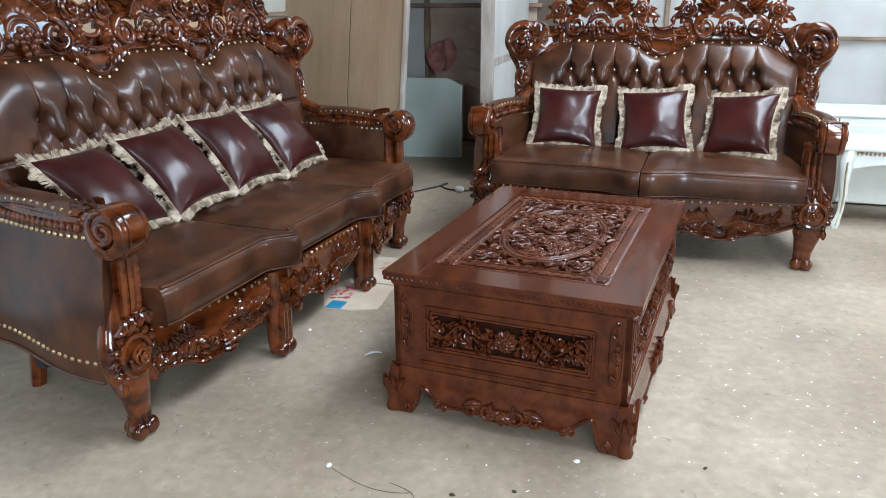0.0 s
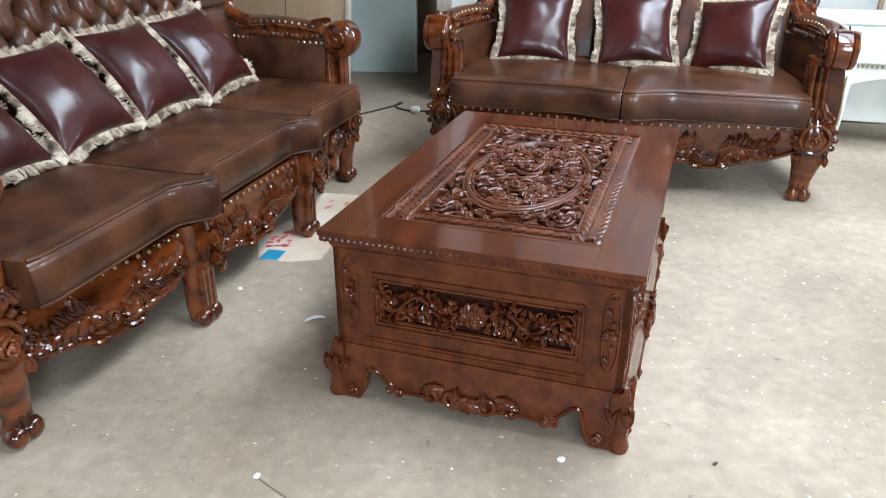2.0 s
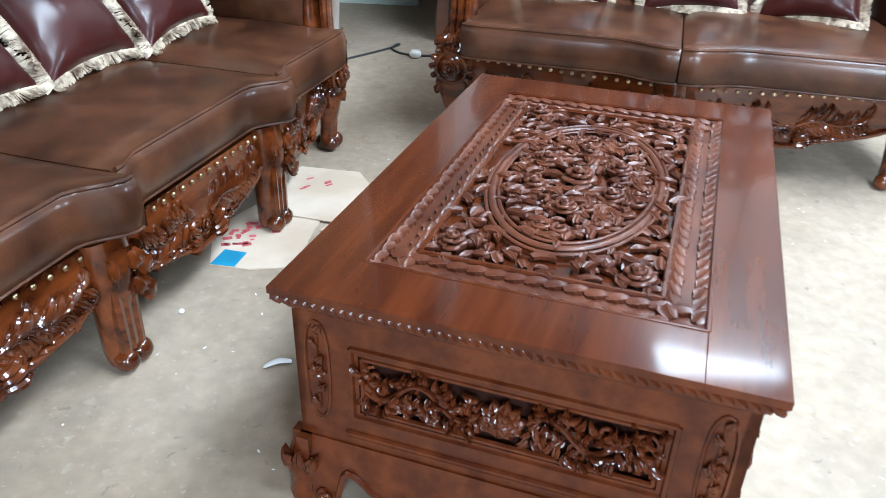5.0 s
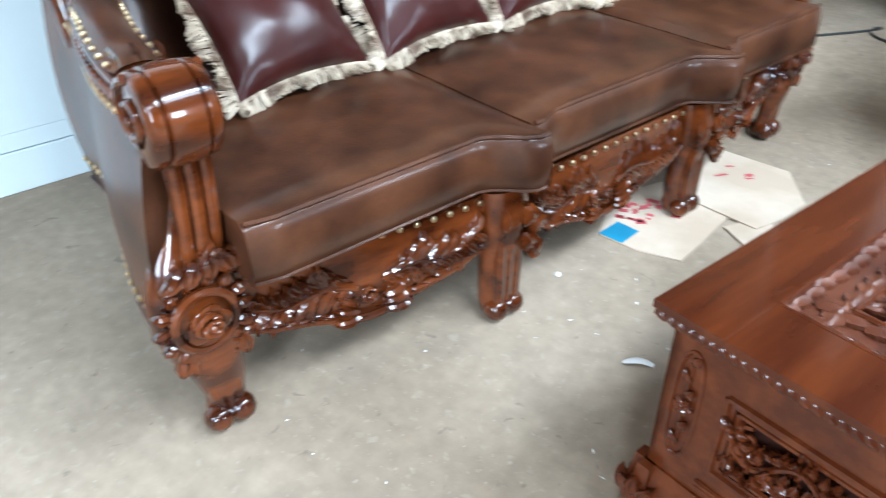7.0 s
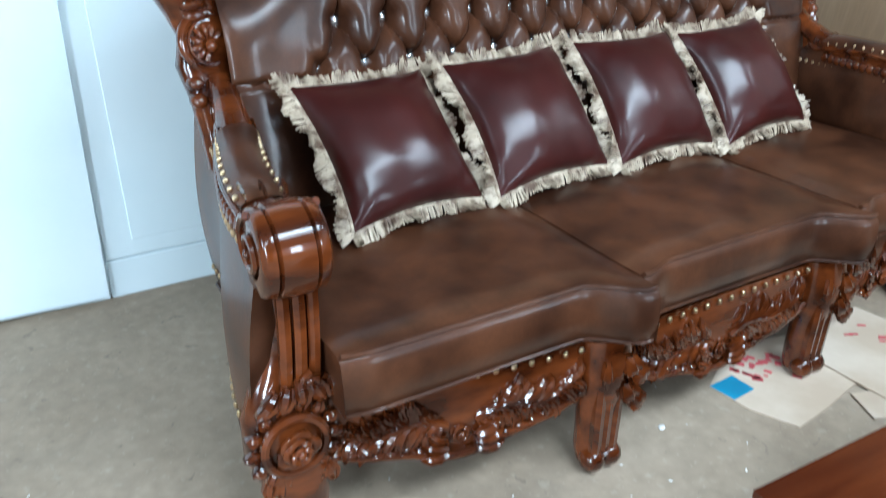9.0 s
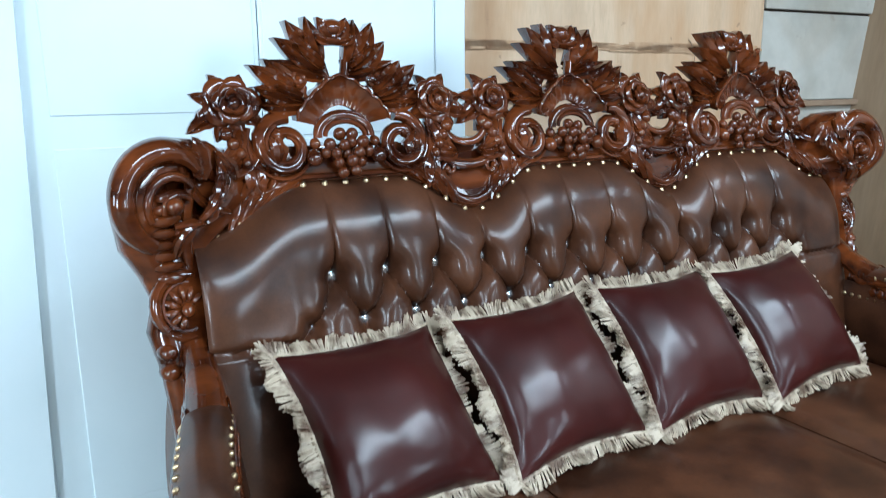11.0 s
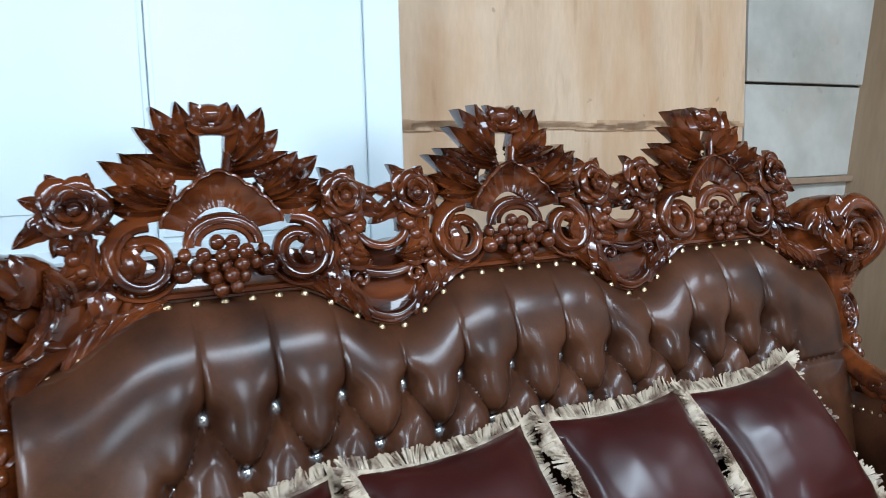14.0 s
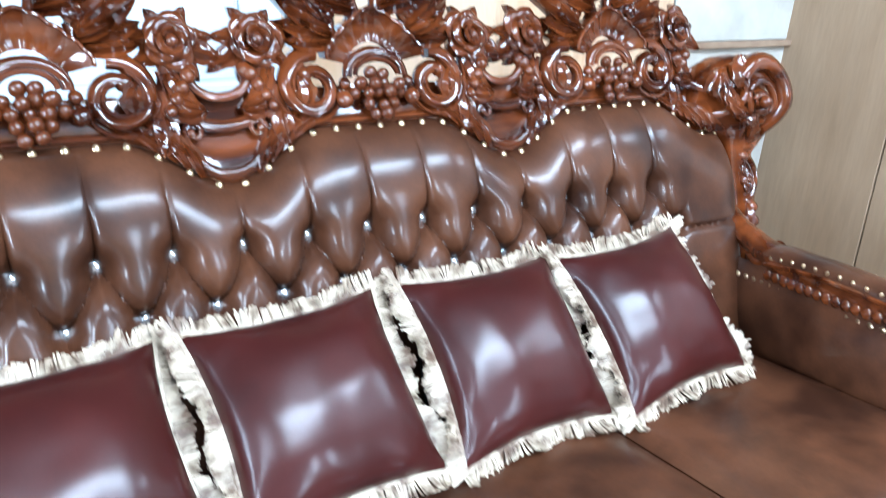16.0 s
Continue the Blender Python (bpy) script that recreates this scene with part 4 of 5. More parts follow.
def sofa(name, label, m, feet, half_seat, seams, inner_legs, crests, back_half, bx, buttons, pitch, arm_in, drop=0.0):
    root = thing(name, label, "sofa", m)
    n = len(crests)
    step = crests[1] - crests[0]

    def zc(x):
        t = min(abs(q - x) for q in crests) / (step * 0.5)
        return 1.008 - drop + 0.089 * (1 - smoothstep(0.38, 1.02, t))

    def zu(x):
        t = min(abs(q - x) for q in crests) / (step * 0.5)
        return zc(x) + 0.078 + 0.082 * smoothstep(0.45, 0.95, t)

    # back
    s, row1, row2 = backrest(back_half - 0.004, zc, buttons, pitch)
    part("backrest", lean(s, bx), LEATHER, root, "deep-buttoned brown leather backrest")
    rail = Shape()
    rail.slab(spread(-back_half - 0.06, back_half + 0.06, 120), zc, zu, lambda x, z: -0.004 - 0.008 * math.sin(math.pi * min(1, max(0, (z - zc(x)) / 0.09))), lambda x, z: 0.045, 5)
    rail.sweep([(x, -0.012, zc(x) + 0.012) for x in spread(-back_half, back_half, 110)], 0.0065, 6)
    part("back_rail", lean(rail, bx), WOOD, root)
    for i, c in enumerate(crests):
        frame_s, pieces, grapes = crest(c, 11 + i)
        top = part("crest_carving", lean(frame_s, bx, drop), WOOD, root, "pierced crest of scrolls", kind="stuff")
        for nm, sh, lab in pieces:
            part(nm, lean(sh, bx, drop), WOOD, top, lab, kind="stuff" if nm == "plume" else "")
        for (gx, gy, gz), gr in grapes:
            berry = new("grape", GRAPE)
            berry.parent = top
            berry.matrix_local = Matrix.Translation((gx + bx, gy + back_y(gz - drop), gz - drop)) @ Matrix.Scale(gr, 4)
    for i in range(n - 1):
        part("scroll_carving", lean(cradle((crests[i] + crests[i + 1]) / 2, i), bx, drop), WOOD, root, kind="stuff")
    for d in (-1, 1):
        post = root
        for nm, ear, knd in stile(d * (back_half + 0.040) + (0.024 if n == 3 else 0.0), d):
            ear.v = [(p[0], p[1] - 0.085 * smoothstep(0.92, 1.10, p[2]) * smoothstep(back_half - 0.12, back_half + 0.05, abs(p[0])), p[2]) for p in ear.v]
            ob = part(nm, lean(ear, bx, drop), WOOD, post, kind=knd)
            post = ob if post is root else post
    nl = Shape()
    nail_row(nl, [(x, -0.020, zc(x) - 0.004) for x in spread(-back_half + 0.004, back_half - 0.004, int(back_half * 42))])
    for d in (-1, 1):
        nail_row(nl, [(d * (back_half - 0.002), -0.016, z) for z in spread(0.60, 0.96, 10)])
    part("nail_trim", lean(nl, bx), BRASS, root, "row of brass upholstery nails", kind="stuff")
    proto = {}
    for k in range(len(buttons)):
        for row, xx in ((row1, buttons[k]), (row2, buttons[k] + pitch * 0.5), (row2, buttons[0] - pitch * 0.5)):
            if row == row2 and xx < buttons[0] and k:
                continue
            b = Shape()
            b.lathe((0, 0, 0), ((0.0, 0.010), (0.007, 0.0092), (0.013, 0.005), (0.0150, 0.0), (0.012, -0.008)), 8)
            if "me" not in proto:
                proto["me"] = b.mesh("button", CRYSTAL)
            ob = new("button", proto["me"])
            ob.parent = root
            ob.matrix_local = Matrix.Translation((xx + bx, back_y(row) - 0.016, row)) @ pose(0, 0, 0, 90)
    # back lining; its unseen lower part reaches 0.09 to block light under the seat
    part("back_panel", Shape().slab(spread(-back_half, back_half, 50), lambda x: 0.09, lambda x: zc(x) - 0.004, lambda x, z: back_y(z) + 0.012, lambda x, z: back_y(z) + 0.055, 3), CLOTH, root, m=Matrix.Translation((bx, 0, 0)))

    # seat
    def front(x):
        f = -0.103
        for q in seams:
            if n == 2:
                f -= 0.030 + 0.065 * (1 - smoothstep(0.0, 0.24, abs(x - q)))
            elif x <= q:
                f -= 0.086 * (1 - smoothstep(0.01, 0.14, q - x))
            else:
                f -= 0.036 * (1 - smoothstep(0.0, 0.10, x - q))
        return f

    ends = [-half_seat] + list(seams) + [half_seat]
    for i in range(n):
        seat(ends[i] + (0.0 if i == 0 else 0.0025), ends[i + 1] - (0.0 if i == n - 1 else 0.0025), front, root)
    part("seat_base", Shape().box((0, 0.40, 0.29), (2 * half_seat - 0.02, 0.66, 0.135), 0.005), CLOTH, root, smooth=False)
    legs = [-feet] + list(inner_legs) + [feet]
    ly = [-0.005] + [-0.095] * len(seams) + [0.005]
    for i in range(n):
        a, b = legs[i], legs[i + 1]
        ya, yb = ly[i], ly[i + 1]
        yy = lambda x: ya + (yb - ya) * smoothstep(a, b, x) + 0.010
        t = lambda x: (x - a) / (b - a)
        low = lambda x: 0.235 - 0.095 * math.sin(math.pi * min(1, max(0, t(x)))) ** 1.4 - 0.012 * math.sin(3 * math.pi * t(x)) ** 2
        ap = Shape()
        ap.slab(spread(a, b, 44), low, lambda x: 0.338, lambda x, z: yy(x) - 0.008 * math.sin(math.pi * (z - low(x)) / (0.34 - low(x))), lambda x, z: yy(x) + 0.03, 4)
        ap.sweep([(x, yy(x) - 0.010, low(x) + 0.008) for x in spread(a + 0.03, b - 0.03, 40)], 0.009, 6)
        part("apron", ap, WOOD, root)
        cv = Shape()
        rng = random.Random(31 + i)
        mid = (a + b) / 2
        cv.rose(mid, low(mid) + 0.062, 0.028, 0.006, 9 + i)
        for d in (-1, 1):
            for k in range(24):
                u = (k + 0.5) / 24
                x = mid + d * (0.030 + 0.225 * u)
                zl = low(x)
                zs = (zl + 0.306) / 2 + 0.012 * math.sin(7 * u)
                for up in (-1, 1):
                    ln = (0.012 + 0.34 * (0.306 - zl)) * rng.uniform(0.75, 1.2)
                    cv.leaf(x, zs + up * 0.004, 90 - d * (90 - up * rng.uniform(22, 50)), ln, ln * 0.17, 0.002 - 0.003 * (k % 3), 0.008, up * d * rng.uniform(20, 70), 3, 7, 0.006, 0.5)
                if k % 3 == 0:
                    cv.leaf(x, zl + 0.018, 90 - d * rng.uniform(40, 75), 0.05, 0.008, -0.004, 0.007, -d * 60, 3, 7, 0.005, 0.5)
            cv.sweep([(mid + d * (0.03 + 0.225 * u), -0.006, (low(mid + d * (0.03 + 0.225 * u)) + 0.306) / 2 + 0.012 * math.sin(7 * u)) for u in spread(0, 1, 18)], [0.007 - 0.003 * u for u in spread(0, 1, 18)], 6)
            for k in range(7):
                x = mid + d * (0.16 + 0.020 * k)
                cv.leaf(x, low(x) + 0.012, 90 - d * 12, 0.042 - 0.002 * k, 0.0085, 0.006, 0.004, d * 24, 1, 6, 0.0035, 0.0)
            cv.spiral((mid + d * 0.115, low(mid + d * 0.115) + 0.055), 0.036, 0.010, 90, 90 + d * 420, 0.008, 0.005, -0.002, 20, 1.0, False)
            cv.spiral((mid + d * 0.195, low(mid + d * 0.195) + 0.042), 0.026, 0.008, 90, 90 - d * 420, 0.007, 0.004, 0.0, 18, 1.0, False)
            for k in range(3):
                cv.leaf(mid + d * 0.03, low(mid) + 0.020 + 0.016 * k, 90 - d * (90 + 8 - 16 * k), 0.062, 0.011, -0.008, 0.010, d * 30, 3, 8, 0.007)
        cv.v = [(p[0], p[1] + yy(p[0]) - 0.006, p[2]) for p in cv.v]
        part("apron_carving", cv, WOOD, root, "carved flower and leaf spray", kind="stuff")
        nn = Shape()
        nail_row(nn, [(x, yy(x) - 0.008, 0.326) for x in spread(a + 0.10, b - 0.07, int((b - a) * 21))])
        part("nail_trim", nn, BRASS, root, kind="stuff")
    for i, x in enumerate(legs):
        big = i in (0, len(legs) - 1)
        part("front_leg", cabriole(x, ly[i] - 0.005 if big else ly[i] - 0.02, 1 if x > 0 else -1, big), WOOD, root)

    # arms
    for d in (-1, 1):
        x = d * (feet - arm_in)
        xr = d * (back_half + 0.012) + bx
        xa = lambda y: x + (xr - x) * smoothstep(0.12, 0.66, y)
        w = Shape()
        prof = ((-0.058, 0.040), (-0.057, 0.066), (-0.050, 0.073), (-0.036, 0.0745), (-0.032, 0.069), (-0.028, 0.0765), (0.0, 0.078), (0.028, 0.0765), (0.032, 0.069), (0.036, 0.0745), (0.050, 0.073), (0.057, 0.066), (0.058, 0.040))
        ring = [2 * math.pi * k / 20 for k in range(20)]
        w.grid([[(x + o, 0.0 + r * 1.0 * math.cos(a), 0.672 + r * (1.0 + 0.14 * (math.sin(a) < 0)) * math.sin(a)) for a in ring] for o, r in prof], close=True)
        for o in (-0.058, 0.058):
            k = len(w.v)
            w.add([(x + o, 0.040 * math.cos(a), 0.680 + 0.040 * math.sin(a)) for a in ring], [tuple(range(20))])
            sp = Shape().spiral((0, 0), 0.058, 0.010, 90, 90 - 520, 0.008, 0.006, 0, 24)
            w.add([(x + o + (1 if o > 0 else -1) * -p[1], p[0], 0.680 + p[2]) for p in sp.v], sp.f)
        part("arm_scroll", w, WOOD, root)
        ar = Shape()
        pts = [(xa(y), y, z) for y, z in ((0.05, 0.690), (0.16, 0.690), (0.30, 0.690), (0.42, 0.700), (0.52, 0.722), (0.60, 0.755), (0.655, 0.80))]
        ar.sweep(pts, [0.040, 0.046, 0.048, 0.048, 0.042, 0.036, 0.030], 10, 0.75, up=(0, 0, 1))
        for yy2 in spread(0.10, 0.46, 15):
            ar.ball((xa(yy2) + d * 0.048, yy2, 0.678), 0.013, (0.7, 1, 1.2), 6, 4)
            ar.ball((xa(yy2) - d * 0.048, yy2, 0.678), 0.013, (0.7, 1, 1.2), 6, 4)
        for k in range(3):
            lf = Shape().leaf(0, 0, 20 + 20 * k, 0.07, 0.02, 0, 0.012, 20, 2)
            ar.add([(x + (k - 1) * 0.035, 0.075 + p[0] * 0.9, 0.735 - p[1] + p[2] * 0.05) for p in lf.v], lf.f)
        for side in (-1, 1):
            curl = Shape().spiral((0, 0), 0.030, 0.008, 200, 560, 0.0085, 0.0065, 0, 22, 1.0, True, 8)
            ar.add([(xa(0.50) + side * (0.040 - 0.2 * p[1]), 0.505 - p[0], 0.722 + p[2]) for p in curl.v], curl.f)
            ar.sweep([(xa(y) + side * 0.046, y, 0.702 + 0.016 * math.sin(math.pi * (y - 0.09) / 0.39)) for y in spread(0.09, 0.48, 14)], 0.0065, 7, up=(0, 0, 1))
        part("arm_rail", ar, WOOD, root)
        pd = Shape()
        rows = []
        for y in spread(0.10, 0.50, 16):
            e = math.sin(math.pi * min(1, max(0, (y - 0.095) / 0.41))) ** 0.4
            rows.append([(xa(y) + 0.050 * math.cos(a) * (0.7 + 0.3 * e), y, 0.712 + 0.012 * smoothstep(0.35, 0.5, y) + 0.040 * e * math.sin(a)) for a in spread(0, math.pi, 10)])
        pd.grid(rows)
        part("arm_pad", pd, LEATHER, root)
        out, inn = Shape(), Shape()
        wide, flare = (0.040, 0.040) if n == 3 else (0.022, 0.006)
        out.grid([[(xa(y) + d * (wide + flare * (1 - t) * (1 - smoothstep(0.1, 0.6, y)) + 0.022 * math.sin(math.pi * t)), y, 0.205 + 0.475 * t) for t in spread(0, 1, 16)] for y in spread(0.012, 0.80, 18)])
        out.grid([[(xa(0.012) + d * (wide + flare * (1 - t) + 0.022 * math.sin(math.pi * t)), 0.012, 0.205 + 0.475 * t) for t in spread(0, 1, 16)],
                  [(xa(0.03) - d * 0.030, 0.03, 0.205 + 0.475 * t) for t in spread(0, 1, 16)]])
        part("side_panel", out, LEATHER, root)
        inn.grid([[(xa(y) - d * 0.030 - d * 0.040 * math.sin(math.pi * t) ** 0.6 * math.sin(math.pi * min(1, max(0.0, (y + 0.0) / 0.66))) ** 0.5, y, 0.40 + 0.29 * t) for t in spread(0, 1, 12)] for y in spread(0.045, 0.66, 20)])
        part("inner_arm", inn, LEATHER, root)
        lo = Shape()
        lo.sweep([(xa(y) + d * (wide + 0.004 + 0.9 * flare * (1 - smoothstep(0.1, 0.6, y))), y, 0.208) for y in spread(0.05, 0.80, 10)], 0.006, 6, up=(0, 0, 1))
        part("piping", lo, LEATHER, root)
        na = Shape()
        nail_row(na, [(xa(y) + d * (wide + 0.012 + 0.86 * flare * (1 - smoothstep(0.1, 0.6, y))), y, 0.272) for y in spread(0.07, 0.78, 24)], squash=(0.7, 1, 1))
        nail_row(na, [(xa(y) + d * 0.050, y, 0.652) for y in spread(0.08, 0.60, 20)], squash=(0.7, 1, 1))
        nail_row(na, [(xa(y) - d * 0.046, y, 0.652) for y in spread(0.08, 0.56, 18)], squash=(0.7, 1, 1))
        for side in (-1, 1):
            nail_row(na, [(xa(y) + side * 0.042, y, 0.718 + 0.016 * math.sin(math.pi * (y - 0.09) / 0.39)) for y in spread(0.12, 0.46, 11)], 0.0062)
        part("nail_trim", na, BRASS, root, kind="stuff")
        rl = Shape()
        rl.sweep([(d * (feet - 0.165), 0.56, 0.24), (d * (feet - 0.165), 0.57, 0.12), (d * (feet - 0.160), 0.59, 0.0)], [0.036, 0.032, 0.026], 6)
        part("rear_leg", rl, WOOD, root)
    return root



sofa("three_seat_sofa", "carved mahogany three-seat sofa in buttoned brown leather", SOFA, 1.035, 0.96, (-0.308, 0.405), (-0.357, 0.366), (-0.63, 0.0, 0.63), 0.985, 0.077,
     spread(-0.699, 0.699, 12), 0.12709, 0.028)
sofa("loveseat", "carved mahogany two-seat sofa in buttoned brown leather", LOVE, 0.828, 0.77, (0.01,), (0.0,), (-0.365, 0.365), 0.735, 0.005,
     spread(-0.5084, 0.5084, 9), 0.12709, -0.030, 0.035)


# ---------- throw pillows ----------
def pillow(m, seed, size=0.37):
    rng = random.Random(seed)
    root = thing("throw_pillow", "maroon leather throw pillow with a cream fringe, leaning on the backrest", "pillow", m, group="throw pillows on the sofas")
    s = Shape()
    n, h = 26, size / 2
    ph = [rng.uniform(0, 6) for _ in range(6)]
    for side in (-1, 1):
        rows = []
        for i in range(n + 1):
            u = -1 + 2 * i / n
            row = []
            for j in range(n + 1):
                v = -1 + 2 * j / n
                pin = 1 - 0.120 * (1 - v * v) * abs(u) ** 3
                pin2 = 1 - 0.120 * (1 - u * u) * abs(v) ** 3
                puff = 0.080 * ((1 - u * u) * (1 - v * v)) ** 0.48
                wr = 0.0040 * math.sin(5.5 * u + ph[4]) * (1 - u * u) * (1 - 0.6 * v * v) + 0.0034 * noise.noise((u * 2.6 + ph[0], v * 2.6 + ph[1], seed)) + 0.0012 * noise.noise((u * 8 + ph[1], v * 8 + ph[0], seed)) + 0.004 * math.sin(6 * u + 3 * v + ph[2]) * (u * u * v * v) + 0.006 * math.sin(11 * (u - v) + ph[3]) * max(0, abs(u) + abs(v) - 1.05)
                row.append((u * h * pin, -side * (puff + wr * min(1, puff / 0.045)), v * h * pin2))
            rows.append(row)
        s.grid(rows)
    part("cover", s, MAROON, root)
    f = Shape()
    for side in range(4):
        for k in range(300):
            t = -1.06 + 2.12 * (k + rng.uniform(-0.4, 0.4)) / 299
            pinch = h * (1 - 0.120 * (1 - min(1, t * t)))
            ln = 0.033 + 0.004 * math.sin(9 * t + side) + rng.uniform(-0.003, 0.003)
            sl = 0.22 * math.sin(14 * t + 2 * side) + 0.12 * math.sin(31 * t + side) + rng.uniform(-0.08, 0.08)
            wd = rng.uniform(0.0011, 0.0018)
            yo = rng.uniform(-0.014, 0.014)
            yd = 0.013 * math.sin(7 * t + 3 * side) + 0.006 * math.sin(23 * t + side) + rng.uniform(-0.007, 0.006)
            tt = max(-1, min(1, t)) * h
            pts = []
            for q in (0, 0.35, 0.7, 1.0):
                o, a = pinch - 0.003 + ln * q, tt + sl * ln * q + (t - max(-1, min(1, t))) * h * (0.3 + q)
                for sg in (-1, 1):
                    b = a + sg * wd * (1 + 0.5 * q)
                    x, z = ((b, o), (o, b), (b, -o), (-o, b))[side]
                    pts.append((x, yo * 0.5 + yd * q * q, z))
            f.add(pts, [(0, 1, 3, 2), (2, 3, 5, 4), (4, 5, 7, 6)])
    ob = part("fringe", f, FRINGE, root, "cream and brown cut fringe", smooth=False)
    g = Shape()
    ring = [(-1, -1), (1, -1), (1, 1), (-1, 1), (-1, -1)]
    for (a, b), (c, e) in zip(ring[:-1], ring[1:]):
        g.sweep([((a + (c - a) * t) * h * (1 - 0.120 * (1 - (2 * t - 1) ** 2) * (a == c)), 0, (b + (e - b) * t) * h * (1 - 0.120 * (1 - (2 * t - 1) ** 2) * (b == e))) for t in spread(0, 1, 14)], 0.006, 6)
    part("braid", g, FRINGE, root)
    return root


for i, (x, roll) in enumerate(((-0.60, 2), (-0.195, -1), (0.205, 1), (0.60, -2))):
    pillow(SOFA @ pose(x + (0.0, 0.0, 0.01, 0.01)[i], (0.44, 0.455, 0.46, 0.455)[i], (0.650, 0.655, 0.658, 0.658)[i], (-45, -42, -40, -40)[i], roll, (9, 5, 3, 4)[i]), 40 + i, 0.382)
for i, (x, y, yaw, roll) in enumerate(((-0.475, 0.45, 6, 2), (0.015, 0.47, 2, -4), (0.47, 0.44, -20, -7))):
    pillow(LOVE @ pose(x, y, 0.645, -34, roll, yaw), 50 + i)


# ---------- carved coffee table ----------
def relief(shape, m):
    """Moves a carving from the x-z plane (towards -y) by m."""
    shape.v = [tuple(m @ Vector(p)) for p in shape.v]
    return shape


def rope(s, p, q, r, pitch):
    """A twisted rope edge between two points."""
    p, q = Vector(p), Vector(q)
    n = int((q - p).length / pitch)
    for k in range(n):
        c = p + (q - p) * ((k + 0.5) / n)
        d = (q - p).normalized()
        a, b = c - d * pitch * 0.55 + Vector((0, 0, r * 0.7)), c + d * pitch * 0.55 - Vector((0, 0, r * 0.7))
        s.sweep([tuple(a), tuple(c), tuple(b)], [r * 0.45, r * 0.8, r * 0.45], 6, up=(0.3, 0.3, 1))
    return s


def vine(w, h, seed):
    """Pierced scrolling foliage round a flower, in a field of w by h."""
    s = Shape()
    rng = random.Random(seed)
    r = h * 0.30
    for k in range(10):
        s.leaf(0, 0, 36 * k + 9, r * 1.05, r * 0.34, -0.004, 0.010, 0, 2, 6, 0.005)
    for k in range(7):
        s.leaf(0, 0, 51 * k, r * 0.62, r * 0.26, -0.012, 0.008, 0, 1, 6, 0.005)
    s.ball((0, -0.016, 0), r * 0.26)
    n = max(2, round((w / 2 - r) / (h * 0.62)))
    for d in (-1, 1):
        xs = [d * (r * 1.1 + (w / 2 - r * 1.3) * t) for t in spread(0, 1, 40)]
        s.sweep([(x, -0.006, d * h * 0.20 * math.sin((abs(x) - r) / (w / 2 - r) * math.pi * n)) for x in xs], 0.0055, 6)
        for k in range(n * 34):
            t = (k + rng.uniform(0.1, 0.9)) / (n * 34)
            x = d * (r * 1.05 + (w / 2 - r * 1.18) * t)
            z = d * h * 0.20 * math.sin((abs(x) - r) / (w / 2 - r) * math.pi * n)
            up = 1 if k % 2 else -1
            ln = min(h * 0.36, max(h * 0.16, h * 0.47 - abs(z + up * 0.01))) * rng.uniform(0.8, 1.1)
            s.leaf(x, z * 0.7 + up * rng.uniform(0, h * 0.30), 90 * up + rng.uniform(-80, 80), ln * 0.60, ln * 0.13, -0.003 - 0.004 * (k % 3), 0.010, rng.uniform(-70, 70), 3, 6, 0.0045)
        for k in range(n * 2):
            t = (k + 0.5) / (n * 2)
            x = d * (r * 1.2 + (w / 2 - r * 1.5) * t)
            s.spiral((x, (1 if k % 2 else -1) * h * 0.22), h * 0.15, h * 0.03, rng.uniform(0, 360), rng.uniform(420, 560), 0.0045, 0.0035, -0.006, 16, 1.0, True, 5)
    return s


